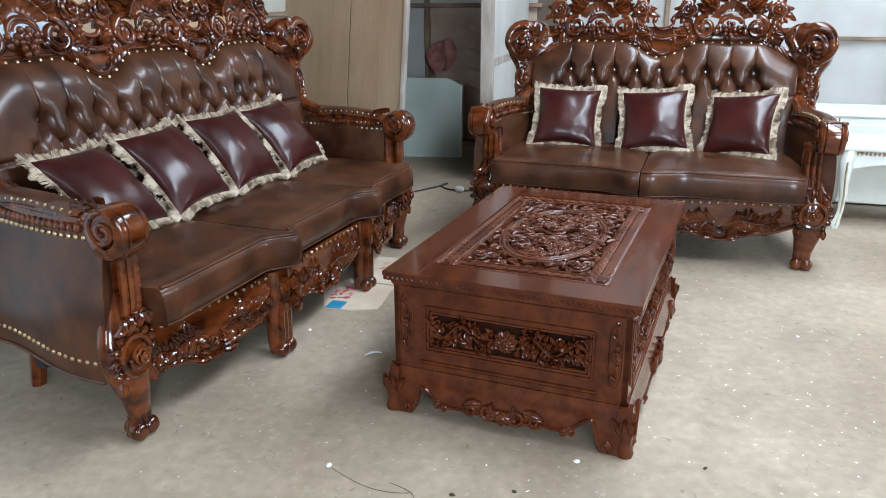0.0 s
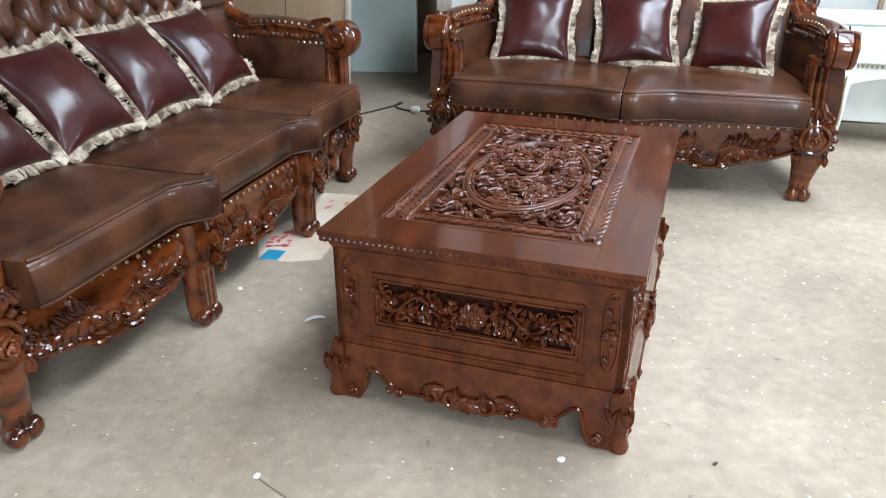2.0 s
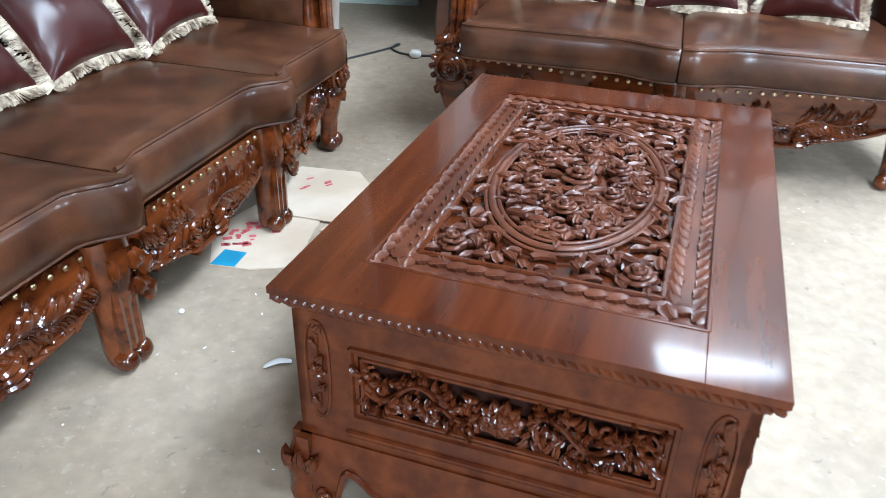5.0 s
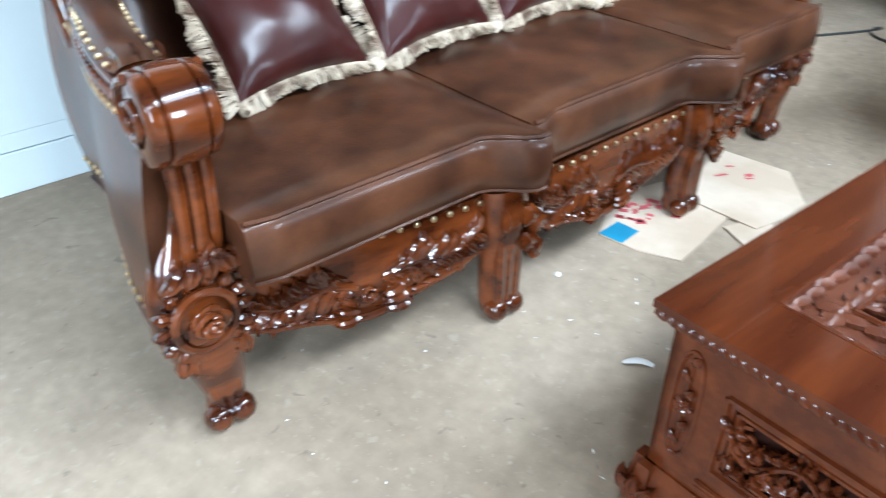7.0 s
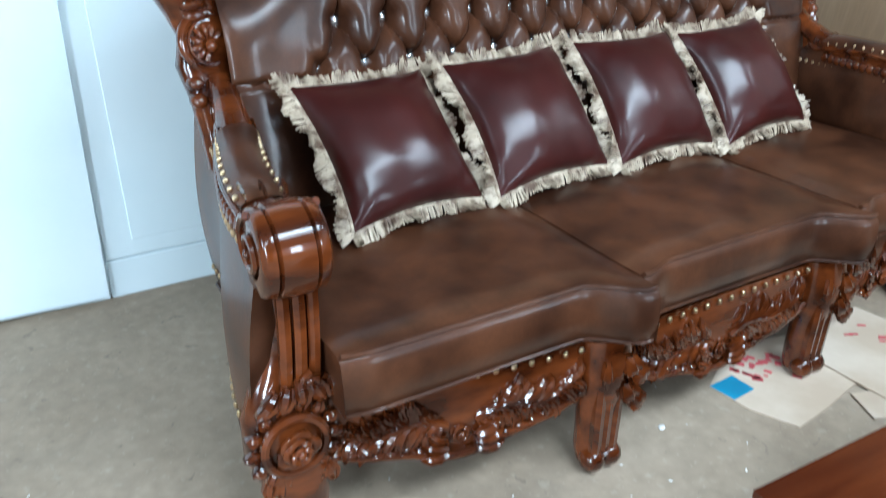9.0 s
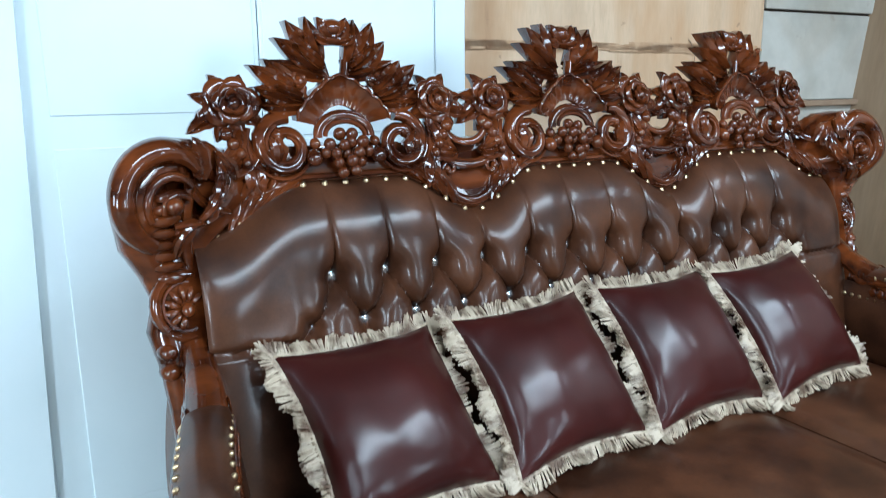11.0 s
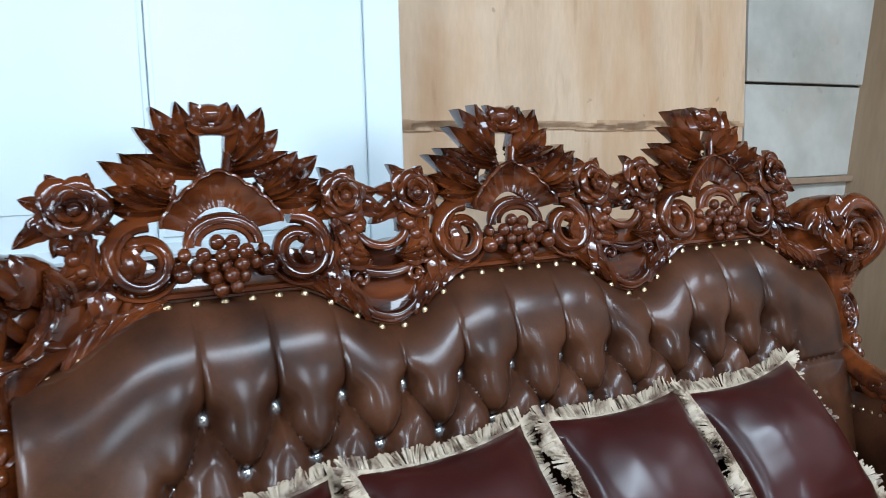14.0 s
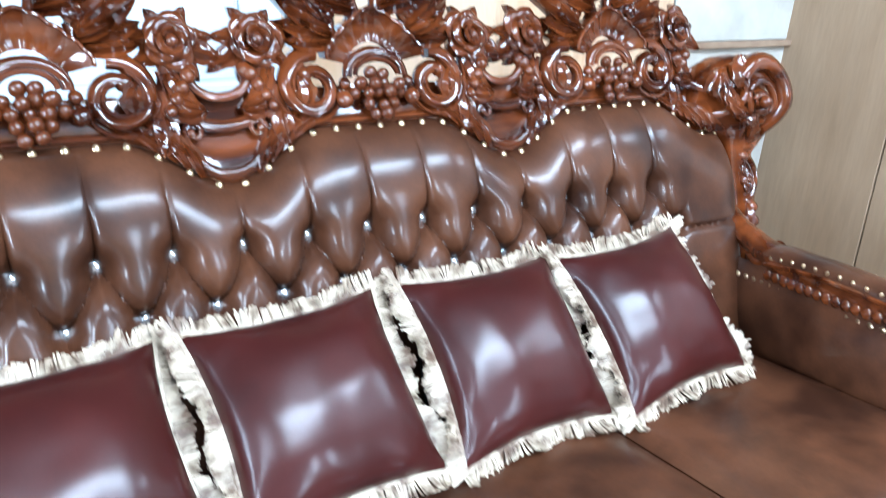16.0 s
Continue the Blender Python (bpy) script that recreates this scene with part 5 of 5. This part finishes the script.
def coffee_table(m):
    root = thing("coffee_table", "carved mahogany box coffee table with an inlaid relief top", "coffee table", m)
    W, L, H = 0.80, 1.226, 0.491
    # top: frame round a sunken carved field
    fw, fl2 = 0.285, 0.485
    for nm, c, d in (("top_frame", (-(W / 2 + fw) / 2, 0, H - 0.007), (W / 2 - fw, L, 0.014)), ("top_frame", ((W / 2 + fw) / 2, 0, H - 0.007), (W / 2 - fw, L, 0.014)),
                     ("top_frame", (0, -(L / 2 + fl2) / 2, H - 0.007), (2 * fw, L / 2 - fl2, 0.014)), ("top_frame", (0, (L / 2 + fl2) / 2, H - 0.007), (2 * fw, L / 2 - fl2, 0.014))):
        part(nm, Shape().box(c, d, 0.0008), TABLE, root, smooth=False)
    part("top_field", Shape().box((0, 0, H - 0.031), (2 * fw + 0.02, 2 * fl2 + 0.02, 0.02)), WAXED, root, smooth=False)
    for c, d in (((0, -fl2 + 0.037, H - 0.019), (2 * fw + 0.01, 0.080, 0.012)), ((0, fl2 - 0.037, H - 0.019), (2 * fw + 0.01, 0.080, 0.012)),
                 ((-fw + 0.037, 0, H - 0.0195), (0.080, 2 * fl2 - 0.155, 0.012)), ((fw - 0.037, 0, H - 0.0195), (0.080, 2 * fl2 - 0.155, 0.012))):
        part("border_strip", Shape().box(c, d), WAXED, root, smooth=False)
    lie = Matrix.Translation((0, 0, H - 0.013)) @ pose(0, 0, 0, -90)
    for k, r, z in ((0.0, 0.0050, H - 0.003), (0.074, 0.0055, H - 0.006)):
        for a, b in (((-fw, -fl2), (fw, -fl2)), ((fw, -fl2), (fw, fl2)), ((fw, fl2), (-fw, fl2)), ((-fw, fl2), (-fw, -fl2))):
            a2, b2 = tuple(v - math.copysign(k, v) for v in a), tuple(v - math.copysign(k, v) for v in b)
            part("bead", Shape().sweep([(*a2, z), (*b2, z)], r, 6, up=(0, 0, 1)), TABLE, root)
    # border of laid leaves
    br = Shape()
    rng = random.Random(17)
    step = 0.0335
    for side in range(4):
        ln = (2 * fw, 2 * fl2)[side % 2]
        n = int((ln - 0.02) / step)
        for k in range(n):
            t = -ln / 2 + 0.012 + (ln - 0.024) * (k + 0.5) / n
            for row, off in ((0, 0.019), (1, 0.053)):
                x, z, a = ((t, -fl2 + off, 0), (fw - off, t, 90), (-t, fl2 - off, 180), (-fw + off, -t, 270))[side]
                sw = 62 if row else -62
                br.leaf(x, z, a + sw * 0.55 + rng.uniform(-5, 5), 0.052, 0.0150, 0.000, 0.006, -sw, 3, 7, 0.005, 0.3)
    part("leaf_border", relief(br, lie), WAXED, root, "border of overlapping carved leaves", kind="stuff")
    # middle: an oval garland in dense foliage
    mid = Shape()
    iw, il = fw - 0.085, fl2 - 0.085
    for r, w in ((0.86, 0.0080), (0.80, 0.0040), (0.92, 0.0040)):
        mid.sweep([(iw * r * math.cos(a), -0.006, il * r * 0.90 * math.sin(a)) for a in spread(0, 2 * math.pi, 72)], w, 8, 0.6)
    for k in range(700):
        x, z = rng.uniform(-iw, iw), rng.uniform(-il, il)
        e = (x / (iw * 0.86)) ** 2 + (z / (il * 0.774)) ** 2
        if 0.84 < e < 1.18:
            continue
        ln = rng.uniform(0.026, 0.050)
        mid.leaf(x, z, rng.uniform(0, 360), ln, ln * rng.uniform(0.18, 0.27), 0.004 - rng.uniform(0, 0.010), rng.uniform(0.004, 0.008), rng.uniform(-90, 90), 3, 6, 0.0042)
    for k in range(26):
        a = 2 * math.pi * k / 26
        for rr in (0.45, 0.70):
            mid.spiral((iw * rr * math.cos(a + rr * 3), il * rr * 0.84 * math.sin(a + rr * 3)), 0.022, 0.005, rng.uniform(0, 360), rng.uniform(430, 560), 0.0045, 0.0035, -0.006, 14, 1.0, True, 5)
    for x, z in ((0, 0), (0, 0.15), (0, -0.15), (0.08, 0.07), (-0.08, 0.07), (0.08, -0.07), (-0.08, -0.07), (-iw + 0.035, -il + 0.04), (iw - 0.035, -il + 0.04), (iw - 0.035, il - 0.04), (-iw + 0.035, il - 0.04)):
        mid.rose(x, z, 0.030 if x or z else 0.036, -0.004, int(1000 * (x + 2 * z)) % 97)
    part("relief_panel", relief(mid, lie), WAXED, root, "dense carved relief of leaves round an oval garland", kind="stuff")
    # edge mouldings
    ed = Shape()
    for a, b in (((-W / 2, -L / 2), (W / 2, -L / 2)), ((W / 2, -L / 2), (W / 2, L / 2)), ((W / 2, L / 2), (-W / 2, L / 2)), ((-W / 2, L / 2), (-W / 2, -L / 2))):
        rope(ed, (a[0] * 0.984, a[1] * 0.990, H - 0.021), (b[0] * 0.984, b[1] * 0.990, H - 0.021), 0.0105, 0.0165)
    part("rope_edge", ed, TABLE, root, "twisted rope moulding under the top", kind="stuff")
    part("cornice", Shape().box((0, 0, H - 0.036), (W - 0.034, L - 0.034, 0.034), 0.010), TABLE, root, smooth=False)
    bw, bl = W / 2 - 0.026, L / 2 - 0.030
    # body coloured as the shaded recess behind the pierced panels
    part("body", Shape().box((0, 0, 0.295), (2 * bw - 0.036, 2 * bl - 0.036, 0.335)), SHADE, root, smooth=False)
    # four sides; the long ones have two fields
    for side in range(4):
        wide, dep = ((2 * bw, bl), (2 * bl, bw))[side % 2]
        m4 = pose(0, 0, 0, 0, 0, 90 * side) @ Matrix.Translation((0, -dep, 0))
        fields = [(0.0, 0.51)] if side % 2 == 0 else [(-0.255, 0.42), (0.255, 0.42)]
        fr = Shape()
        xs = [-wide / 2]
        for c, w in fields:
            xs += [c - w / 2, c + w / 2]
        xs.append(wide / 2)
        z0, z1 = 0.240, 0.366
        for a, b in zip(xs[0::2], xs[1::2]):
            fr.box(((a + b) / 2, 0.009, 0.295), (b - a, 0.018, 0.335))
        for c, w in fields:
            fr.box((c, 0.009, (z1 + 0.4625) / 2), (w, 0.018, 0.4625 - z1))
            fr.box((c, 0.009, (0.1275 + z0) / 2), (w, 0.018, z0 - 0.1275))
        part("side_frame", relief(fr, m4), TABLE, root, smooth=False)
        md = Shape()
        for c, w in fields:
            for k, (g, rr, yy) in enumerate(((0.013, 0.0060, 0.000), (-0.006, 0.0055, 0.004))):
                a, b, e, f = c - w / 2 - g, c + w / 2 + g, z0 - g, z1 + g
                for p, q in (((a, e), (b, e)), ((b, e), (b, f)), ((b, f), (a, f)), ((a, f), (a, e))):
                    md.sweep([(p[0], yy, p[1]), (q[0], yy, q[1])], rr, 6)
        for z, rr in ((0.188, 0.006), (0.179, 0.004), (0.445, 0.003)):
            md.sweep([(-wide / 2 + (0.09 if z < 0.2 else 0.0), -0.001, z), (wide / 2 - (0.09 if z < 0.2 else 0.0), -0.001, z)], rr, 6)
        part("moulding", relief(md, m4), TABLE, root)
        for c, w in fields:
            part("pierced_panel", relief(vine(w, z1 - z0, 60 + side), m4 @ Matrix.Translation((c, 0.010, (z0 + z1) / 2))), TABLE, root, "pierced foliage carving round a flower", kind="stuff")
        # drops on the corner pilasters
        dr = Shape()
        for x in (-wide / 2 + 0.042, wide / 2 - 0.042):
            dr.sweep([(x + 0.022 * math.cos(a) ** 1, -0.001, 0.315 + 0.105 * math.copysign(abs(math.sin(a)) ** 0.6, math.sin(a))) for a in spread(0, 2 * math.pi, 30)], 0.0035, 5)
            for k in range(6):
                dr.leaf(x, 0.315, 60 * k, 0.018, 0.006, -0.002, 0.006, 0, 1, 5, 0.003)
                dr.leaf(x, 0.395 - 0.032 * k, 90 + (28 if k % 2 else -28), 0.024, 0.007, -0.001, 0.006, 0, 2, 5, 0.003)
            dr.sweep([(x, -0.002, z) for z in spread(0.40, 0.23, 8)], 0.003, 5)
        part("pilaster_carving", relief(dr, m4), TABLE, root, kind="stuff")
        # base: flared skirt with a wavy lower edge
        hw = wide / 2

        def low(x):
            t = abs(x) / (hw - 0.05)
            return 0.050 - 0.014 * bump(x, 0, 0.10) - 0.008 * bump(abs(x), hw * 0.56, 0.05) + 0.050 * smoothstep(0.58, 0.84, t) - 0.096 * smoothstep(0.86, 0.955, t)

        sk = Shape()
        sk.slab(spread(-hw - 0.020, hw + 0.020, 120), low, lambda x: 0.160, lambda x, z: -0.004 - 0.018 * smoothstep(0.16, 0.07, z) + 0.006 * smoothstep(0.06, 0.03, z) - 0.010 * smoothstep(0.03, 0.0, z), lambda x, z: 0.02, 5)
        sk.sweep([(x, -0.021, low(x) + 0.004) for x in spread(-hw + 0.075, hw - 0.075, 80)], 0.0065, 6)
        part("skirt", relief(sk, m4), TABLE, root)
        cs = Shape()
        rr = random.Random(side)
        for d in (-1, 1):
            cs.spiral((d * 0.045, 0.064), 0.032, 0.010, 90 + d * 90, 90 + d * 90 + d * 430, 0.0075, 0.006, -0.026, 20)
            cs.spiral((d * 0.105, 0.060), 0.022, 0.008, 90 - d * 90, 90 - d * 90 - d * 400, 0.0065, 0.005, -0.024, 18)
            cs.leaf(d * 0.02, 0.045, 90 - d * 40, 0.06, 0.013, -0.026, 0.010, d * 60, 3, 7, 0.005)
            cs.leaf(d * 0.07, 0.085, 90 - d * 80, 0.07, 0.012, -0.022, 0.010, -d * 60, 3, 7, 0.005)
            cs.spiral((d * (hw * 0.52), low(hw * 0.52) + 0.004), 0.014, 0.005, 90, 90 - d * 400, 0.006, 0.005, -0.022, 14)
            cs.spiral((d * (hw * 0.52 + 0.026), low(hw * 0.52) + 0.010), 0.014, 0.005, 90, 90 + d * 400, 0.006, 0.005, -0.022, 14)
        for k in range(5):
            cs.leaf(0, 0.074, -90 + (k - 2) * 32, 0.045, 0.012, -0.028, 0.010, 0, 2, 6, 0.005)
        part("skirt_carving", relief(cs, m4), TABLE, root, "carved flower with scrolls", kind="stuff")
    for sx in (-1, 1):
        for sy in (-1, 1):
            ft, carve = Shape(), []
            c = Vector((sx * bw, sy * bl, 0))
            o = Vector((sx, sy, 0)).normalized()
            prof = ((0.150, 0.014, -0.008), (0.115, 0.020, 0.002), (0.085, 0.024, 0.008), (0.055, 0.022, 0.004), (0.030, 0.024, 0.004), (0.010, 0.027, 0.008), (0.0, 0.024, 0.008))
            ft.sweep([tuple(c + o * f + Vector((0, 0, z))) for z, r, f in prof], [r for z, r, f in prof], 12, up=(0, 1, 0))
            for ang in (0, 90):
                face = -90 if sy < 0 else 90
                mm = pose(c.x, c.y, 0, 0, 0, (0 if sy < 0 else 180) if ang == 0 else (90 if sx > 0 else -90))
                lf = Shape()
                for k in range(3):
                    lf.leaf((k - 1) * 0.010, 0.072, 90 + (1 - k) * 26, 0.058, 0.011, -0.018, 0.008, 0, 1, 8, 0.006, 0.0)
                e = (-sx if sy < 0 else sx) if ang == 0 else (-sy if sx > 0 else sy)
                lf.spiral((e * 0.048, 0.024), 0.017, 0.006, 90, 90 + e * 430, 0.0065, 0.006, -0.020, 18, 1.0, True, 8)
                carve.append(Shape().add([tuple(mm @ Vector(p)) for p in lf.v], lf.f))
            foot = part("foot", ft, TABLE, root)
            for lf in carve:
                part("leaf_carving", lf, TABLE, foot, kind="stuff")
    return root


coffee_table(TBL)


# ---------- far furniture ----------
hb = thing("headboard", "pale green padded bed headboard leaning by the wall", "headboard", pose(-0.38, 6.76, 0, -3, 0, -4))
sh = Shape()
sh.slab(spread(-0.40, 0.37, 30), lambda x: 0.0, lambda x: 0.665 - 0.05 * smoothstep(0.22, 0.37, abs(x + 0.015)) ** 2, lambda x, z: -0.028, lambda x, z: 0.02, 2)
part("panel", sh, MINT, hb, smooth=False)
ew = Shape()
ew.sweep([(0.362, -0.03, z) for z in spread(0.01, 0.60, 8)], 0.009, 6)
part("piping", ew, CREAM, hb)

ds = thing("dressing_table", "ivory dressing table with gilt cabriole legs", "dressing table", pose(2.80, 4.78, 0, 0, 0, -14))
part("top", Shape().box((0, 0.16, 0.475), (0.96, 0.50, 0.03), 0.008), CREAM, ds, smooth=False)
part("apron", Shape().slab(spread(-0.46, 0.46, 30), lambda x: 0.34 + 0.05 * abs(math.sin(7 * x)), lambda x: 0.462, lambda x, z: -0.06 - 0.01 * math.sin(math.pi * (z - 0.3) / 0.17), lambda x, z: -0.02, 3), CREAM, ds)
fls = Shape()
for x in spread(-0.44, 0.44, 40):
    fls.sweep([(x, -0.072, 0.458), (x, -0.072, 0.44)], 0.007, 5)
part("beading", fls, GOLD, ds, "gilt bead row")
for x, y in ((-0.43, -0.05), (0.43, -0.05), (-0.43, 0.36), (0.43, 0.36)):
    lg = Shape()
    pr = ((0.46, 0.040, 0.0), (0.40, 0.042, -0.012), (0.32, 0.034, -0.012), (0.20, 0.021, 0.0), (0.10, 0.017, -0.004), (0.05, 0.019, -0.016), (0.02, 0.026, -0.024), (0.0, 0.022, -0.024))
    lg.sweep([(x + o * (1 if x < 0 else -1), y + o, z) for z, r, o in pr], [r for z, r, o in pr], 10)
    leg = part("leg", lg, CREAM, ds)
    g = Shape()
    g.sweep([(x + o * (1 if x < 0 else -1), y + o - r, z) for z, r, o in pr[1:-1]], 0.005, 6)
    part("gilt_line", g, GOLD, leg)
part("cabinet_body", Shape().box((-0.24, 0.24, 0.29), (0.42, 0.30, 0.34), 0.006), CREAM, ds, smooth=False)
bx2 = thing("white_chest", "low white painted chest behind the loveseat", "chest", pose(2.95, 5.55, 0, 0, 0, -10))
part("body", Shape().box((0, 0, 0.29), (1.2, 0.45, 0.56), 0.008), CREAM, bx2, smooth=False)
part("lid", Shape().box((0, 0, 0.585), (1.24, 0.48, 0.03), 0.008), CREAM, bx2, smooth=False)
for z in (0.16, 0.42):
    part("drawer", Shape().box((0, -0.232, z), (1.08, 0.016, 0.22), 0.006), CREAM, bx2, smooth=False)
stl = thing("stool", "ivory stool with gilt carved corners", "stool", pose(2.93, 4.30, 0, 0, 0, 20))
part("seat", Shape().box((0, 0, 0.43), (0.46, 0.40, 0.06), 0.02), CREAM, stl, smooth=False)
cvg = Shape()
for d in (-1, 1):
    for k in range(6):
        cvg.leaf(d * 0.20, 0.40, -90 - d * 50 + d * 18 * k, 0.06, 0.015, -0.205, 0.012, 0, 2, 6, 0.006)
part("gilt_carving", cvg, GOLD, stl, "gilt leaf carving", kind="stuff")
for x in (-0.19, 0.19):
    for y in (-0.16, 0.16):
        part("leg", Shape().sweep([(x, y, 0.40), (x * 1.06, y * 1.06, 0.30), (x * 0.96, y * 0.96, 0.12), (x * 1.1, y * 1.1, 0.0)], [0.03, 0.028, 0.016, 0.02], 8), CREAM, stl)
part("stretcher", Shape().box((0, 0, 0.16), (0.36, 0.025, 0.025), 0.004), CREAM, stl, smooth=False)

# vague red smudge on the far wall, made up as a crumpled sheet
rc = Shape()
for back in (0.0, 0.03):
    rc.grid([[(0.44 * u * math.sin(math.pi * (0.12 + 0.80 * v)) ** 0.7 + 0.08 * v * v, back + 0.03 * math.sin(9 * u + 4 * v), 0.5 * v + 0.05 * math.sin(6 * u)) for u in spread(-0.5, 0.5, 12)] for v in spread(0, 1, 10)])
solid("red_smudge", rc, RED, "muted red smudge on the far wall, built as a crumpled sheet", "cloth", pose(-0.27, 7.42, 0.66, 0, 0, -13.6) @ Matrix.Diagonal((0.62, 1, 0.55, 1)))

# ---------- on the floor ----------
cb = thing("cardboard_sheet", "flattened cardboard with red print and a blue corner", "cardboard", pose(0, 0, 0))


def flat(pts, z, th=0.004):
    s = Shape()
    n = len(pts)
    s.add([(x, y, z) for x, y in pts] + [(x, y, z + th) for x, y in pts], [tuple(range(n))[::-1], tuple(range(n, 2 * n))] + [(i, (i + 1) % n, n + (i + 1) % n, n + i) for i in range(n)])
    return s


part("sheet", flat([(-0.374, 3.333), (-0.255, 3.318), (-0.138, 3.337), (-0.120, 3.46), (-0.112, 3.567), (-0.10, 3.66), (-0.34, 3.72), (-0.43, 3.55)], 0.001), CARD, cb, smooth=False)
part("sheet", flat([(-0.30, 3.67), (-0.02, 3.60), (0.03, 3.70), (0.06, 3.82), (-0.03, 4.0), (-0.25, 4.03), (-0.34, 3.86)], 0.006), CARD, cb, smooth=False)
part("flap", flat([(-0.098, 3.565), (-0.02, 3.50), (0.06, 3.60), (-0.02, 3.69)], 0.003, 0.003), CARD, cb, smooth=False)
part("blue_corner", flat([(-0.374, 3.334), (-0.300, 3.325), (-0.285, 3.405), (-0.355, 3.42)], 0.0055, 0.001), BLUE, cb, smooth=False)
ink = Shape()
rg = random.Random(4)
for k in range(26):
    x, y = rg.uniform(-0.37, -0.22), rg.uniform(3.44, 3.60)
    ink.box((x, y, 0.0062), (rg.uniform(0.008, 0.03), rg.uniform(0.006, 0.02), 0.001), 0, pose(0, 0, 0, 0, 0, rg.uniform(0, 50)))
for k in range(6):
    ink.box((rg.uniform(-0.22, -0.12), rg.uniform(3.84, 3.94), 0.0112), (0.025, 0.008, 0.001), 0, pose(0, 0, 0, 0, 0, 40))
part("red_print", ink, REDINK, cb, "smeared red printing", smooth=False, kind="stuff")

sl = Shape()
sl.sweep([(-0.105 + 0.062 * t, 2.884 + 0.026 * t + 0.006 * math.sin(3 * t), 0.004 + 0.006 * math.sin(3.1 * t)) for t in spread(0, 1, 9)], [0.004, 0.007, 0.009, 0.010, 0.010, 0.010, 0.009, 0.008, 0.006], 6, 0.3, up=(0, 0, 1))
solid("paper_strip", sl, PAPER, "curled white strip of paper on the floor", "paper")

cabl = Shape()
cabl.sweep([(-0.55 + 0.11 * k * 0.8 + 0.08 * math.sin(1.7 * k), 5.35 + 0.16 * math.cos(1.25 * k) + 0.045 * k, 0.006) for k in spread(0, 8, 70)], 0.006, 6, up=(0, 0, 1))
cable = thing("power_cable", "black cable with a white plug on the floor", "cable", pose(0, 0, 0))
part("cord", cabl, BLACK, cable)
part("plug", Shape().box((0.06, 5.50, 0.022), (0.06, 0.05, 0.04), 0.012), PAPER, cable)


def chip(pts, r, sq, mat, label, name, cat, group):
    for x, y in pts:
        rr = r * rg.uniform(0.7, 1.3)
        s = Shape().ball((0, 0, 0), rr, (1, rg.uniform(0.5, 0.9), sq), 7, 4)
        s.v = [(p[0] * (1 + 0.25 * math.sin(9 * p[1] / rr + x)), p[1], max(p[2], -rr * sq * 0.6)) for p in s.v]
        solid(name, s, mat, label, cat, pose(x, y, rr * sq * 0.6, 0, 0, rg.uniform(0, 180)), group)


chip([(-0.071, 2.167), (1.60, 3.213), (0.651, 2.251), (-0.378, 3.10)], 0.010, 0.4, PAPER, "small white chip lying on the concrete", "floor_chip", "chip", "white chips on the floor")
chip([(0.40, 2.03), (0.47, 2.09), (0.30, 2.06), (0.52, 1.98), (0.80, 2.02), (1.02, 2.25), (0.02, 1.93)], 0.007, 0.6, CRUMB, "dark crumb of dirt on the concrete", "dirt_crumb", "dirt", "dark crumbs on the floor")
spk = Shape()
for k in range(520):
    x, y = rg.gauss(1.15, 0.9), rg.gauss(2.6, 0.8)
    a, b = rg.uniform(0.002, 0.008), rg.uniform(0.001, 0.004)
    th = rg.uniform(0, 3.14)
    spk.add([(x + a * math.cos(th + q) * (1 if q % 3.14 < 1 else b / a), y + a * math.sin(th + q) * (1 if q % 3.14 < 1 else b / a), 0.0012) for q in (0, 1.57, 3.14, 4.71)], [(0, 1, 2, 3)])
solid("floor_flakes", spk, PAPER, "pale flakes of plaster strewn over the concrete", "debris", kind="stuff", smooth=False)
tw = Shape()
tw.sweep([(-0.06 + 0.25 * t, 2.155 - 0.07 * t - 0.05 * math.sin(2.6 * t), 0.0022) for t in spread(0, 1, 16)], 0.0007, 5, up=(0, 0, 1))
tw.sweep([(0.12 + 0.06 * t + 0.05 * math.sin(4 * t), 2.10 - 0.13 * t, 0.0022) for t in spread(0, 1, 14)], 0.0007, 5, up=(0, 0, 1))
solid("thread", tw, CRUMB, "loose dark thread on the floor", "thread")
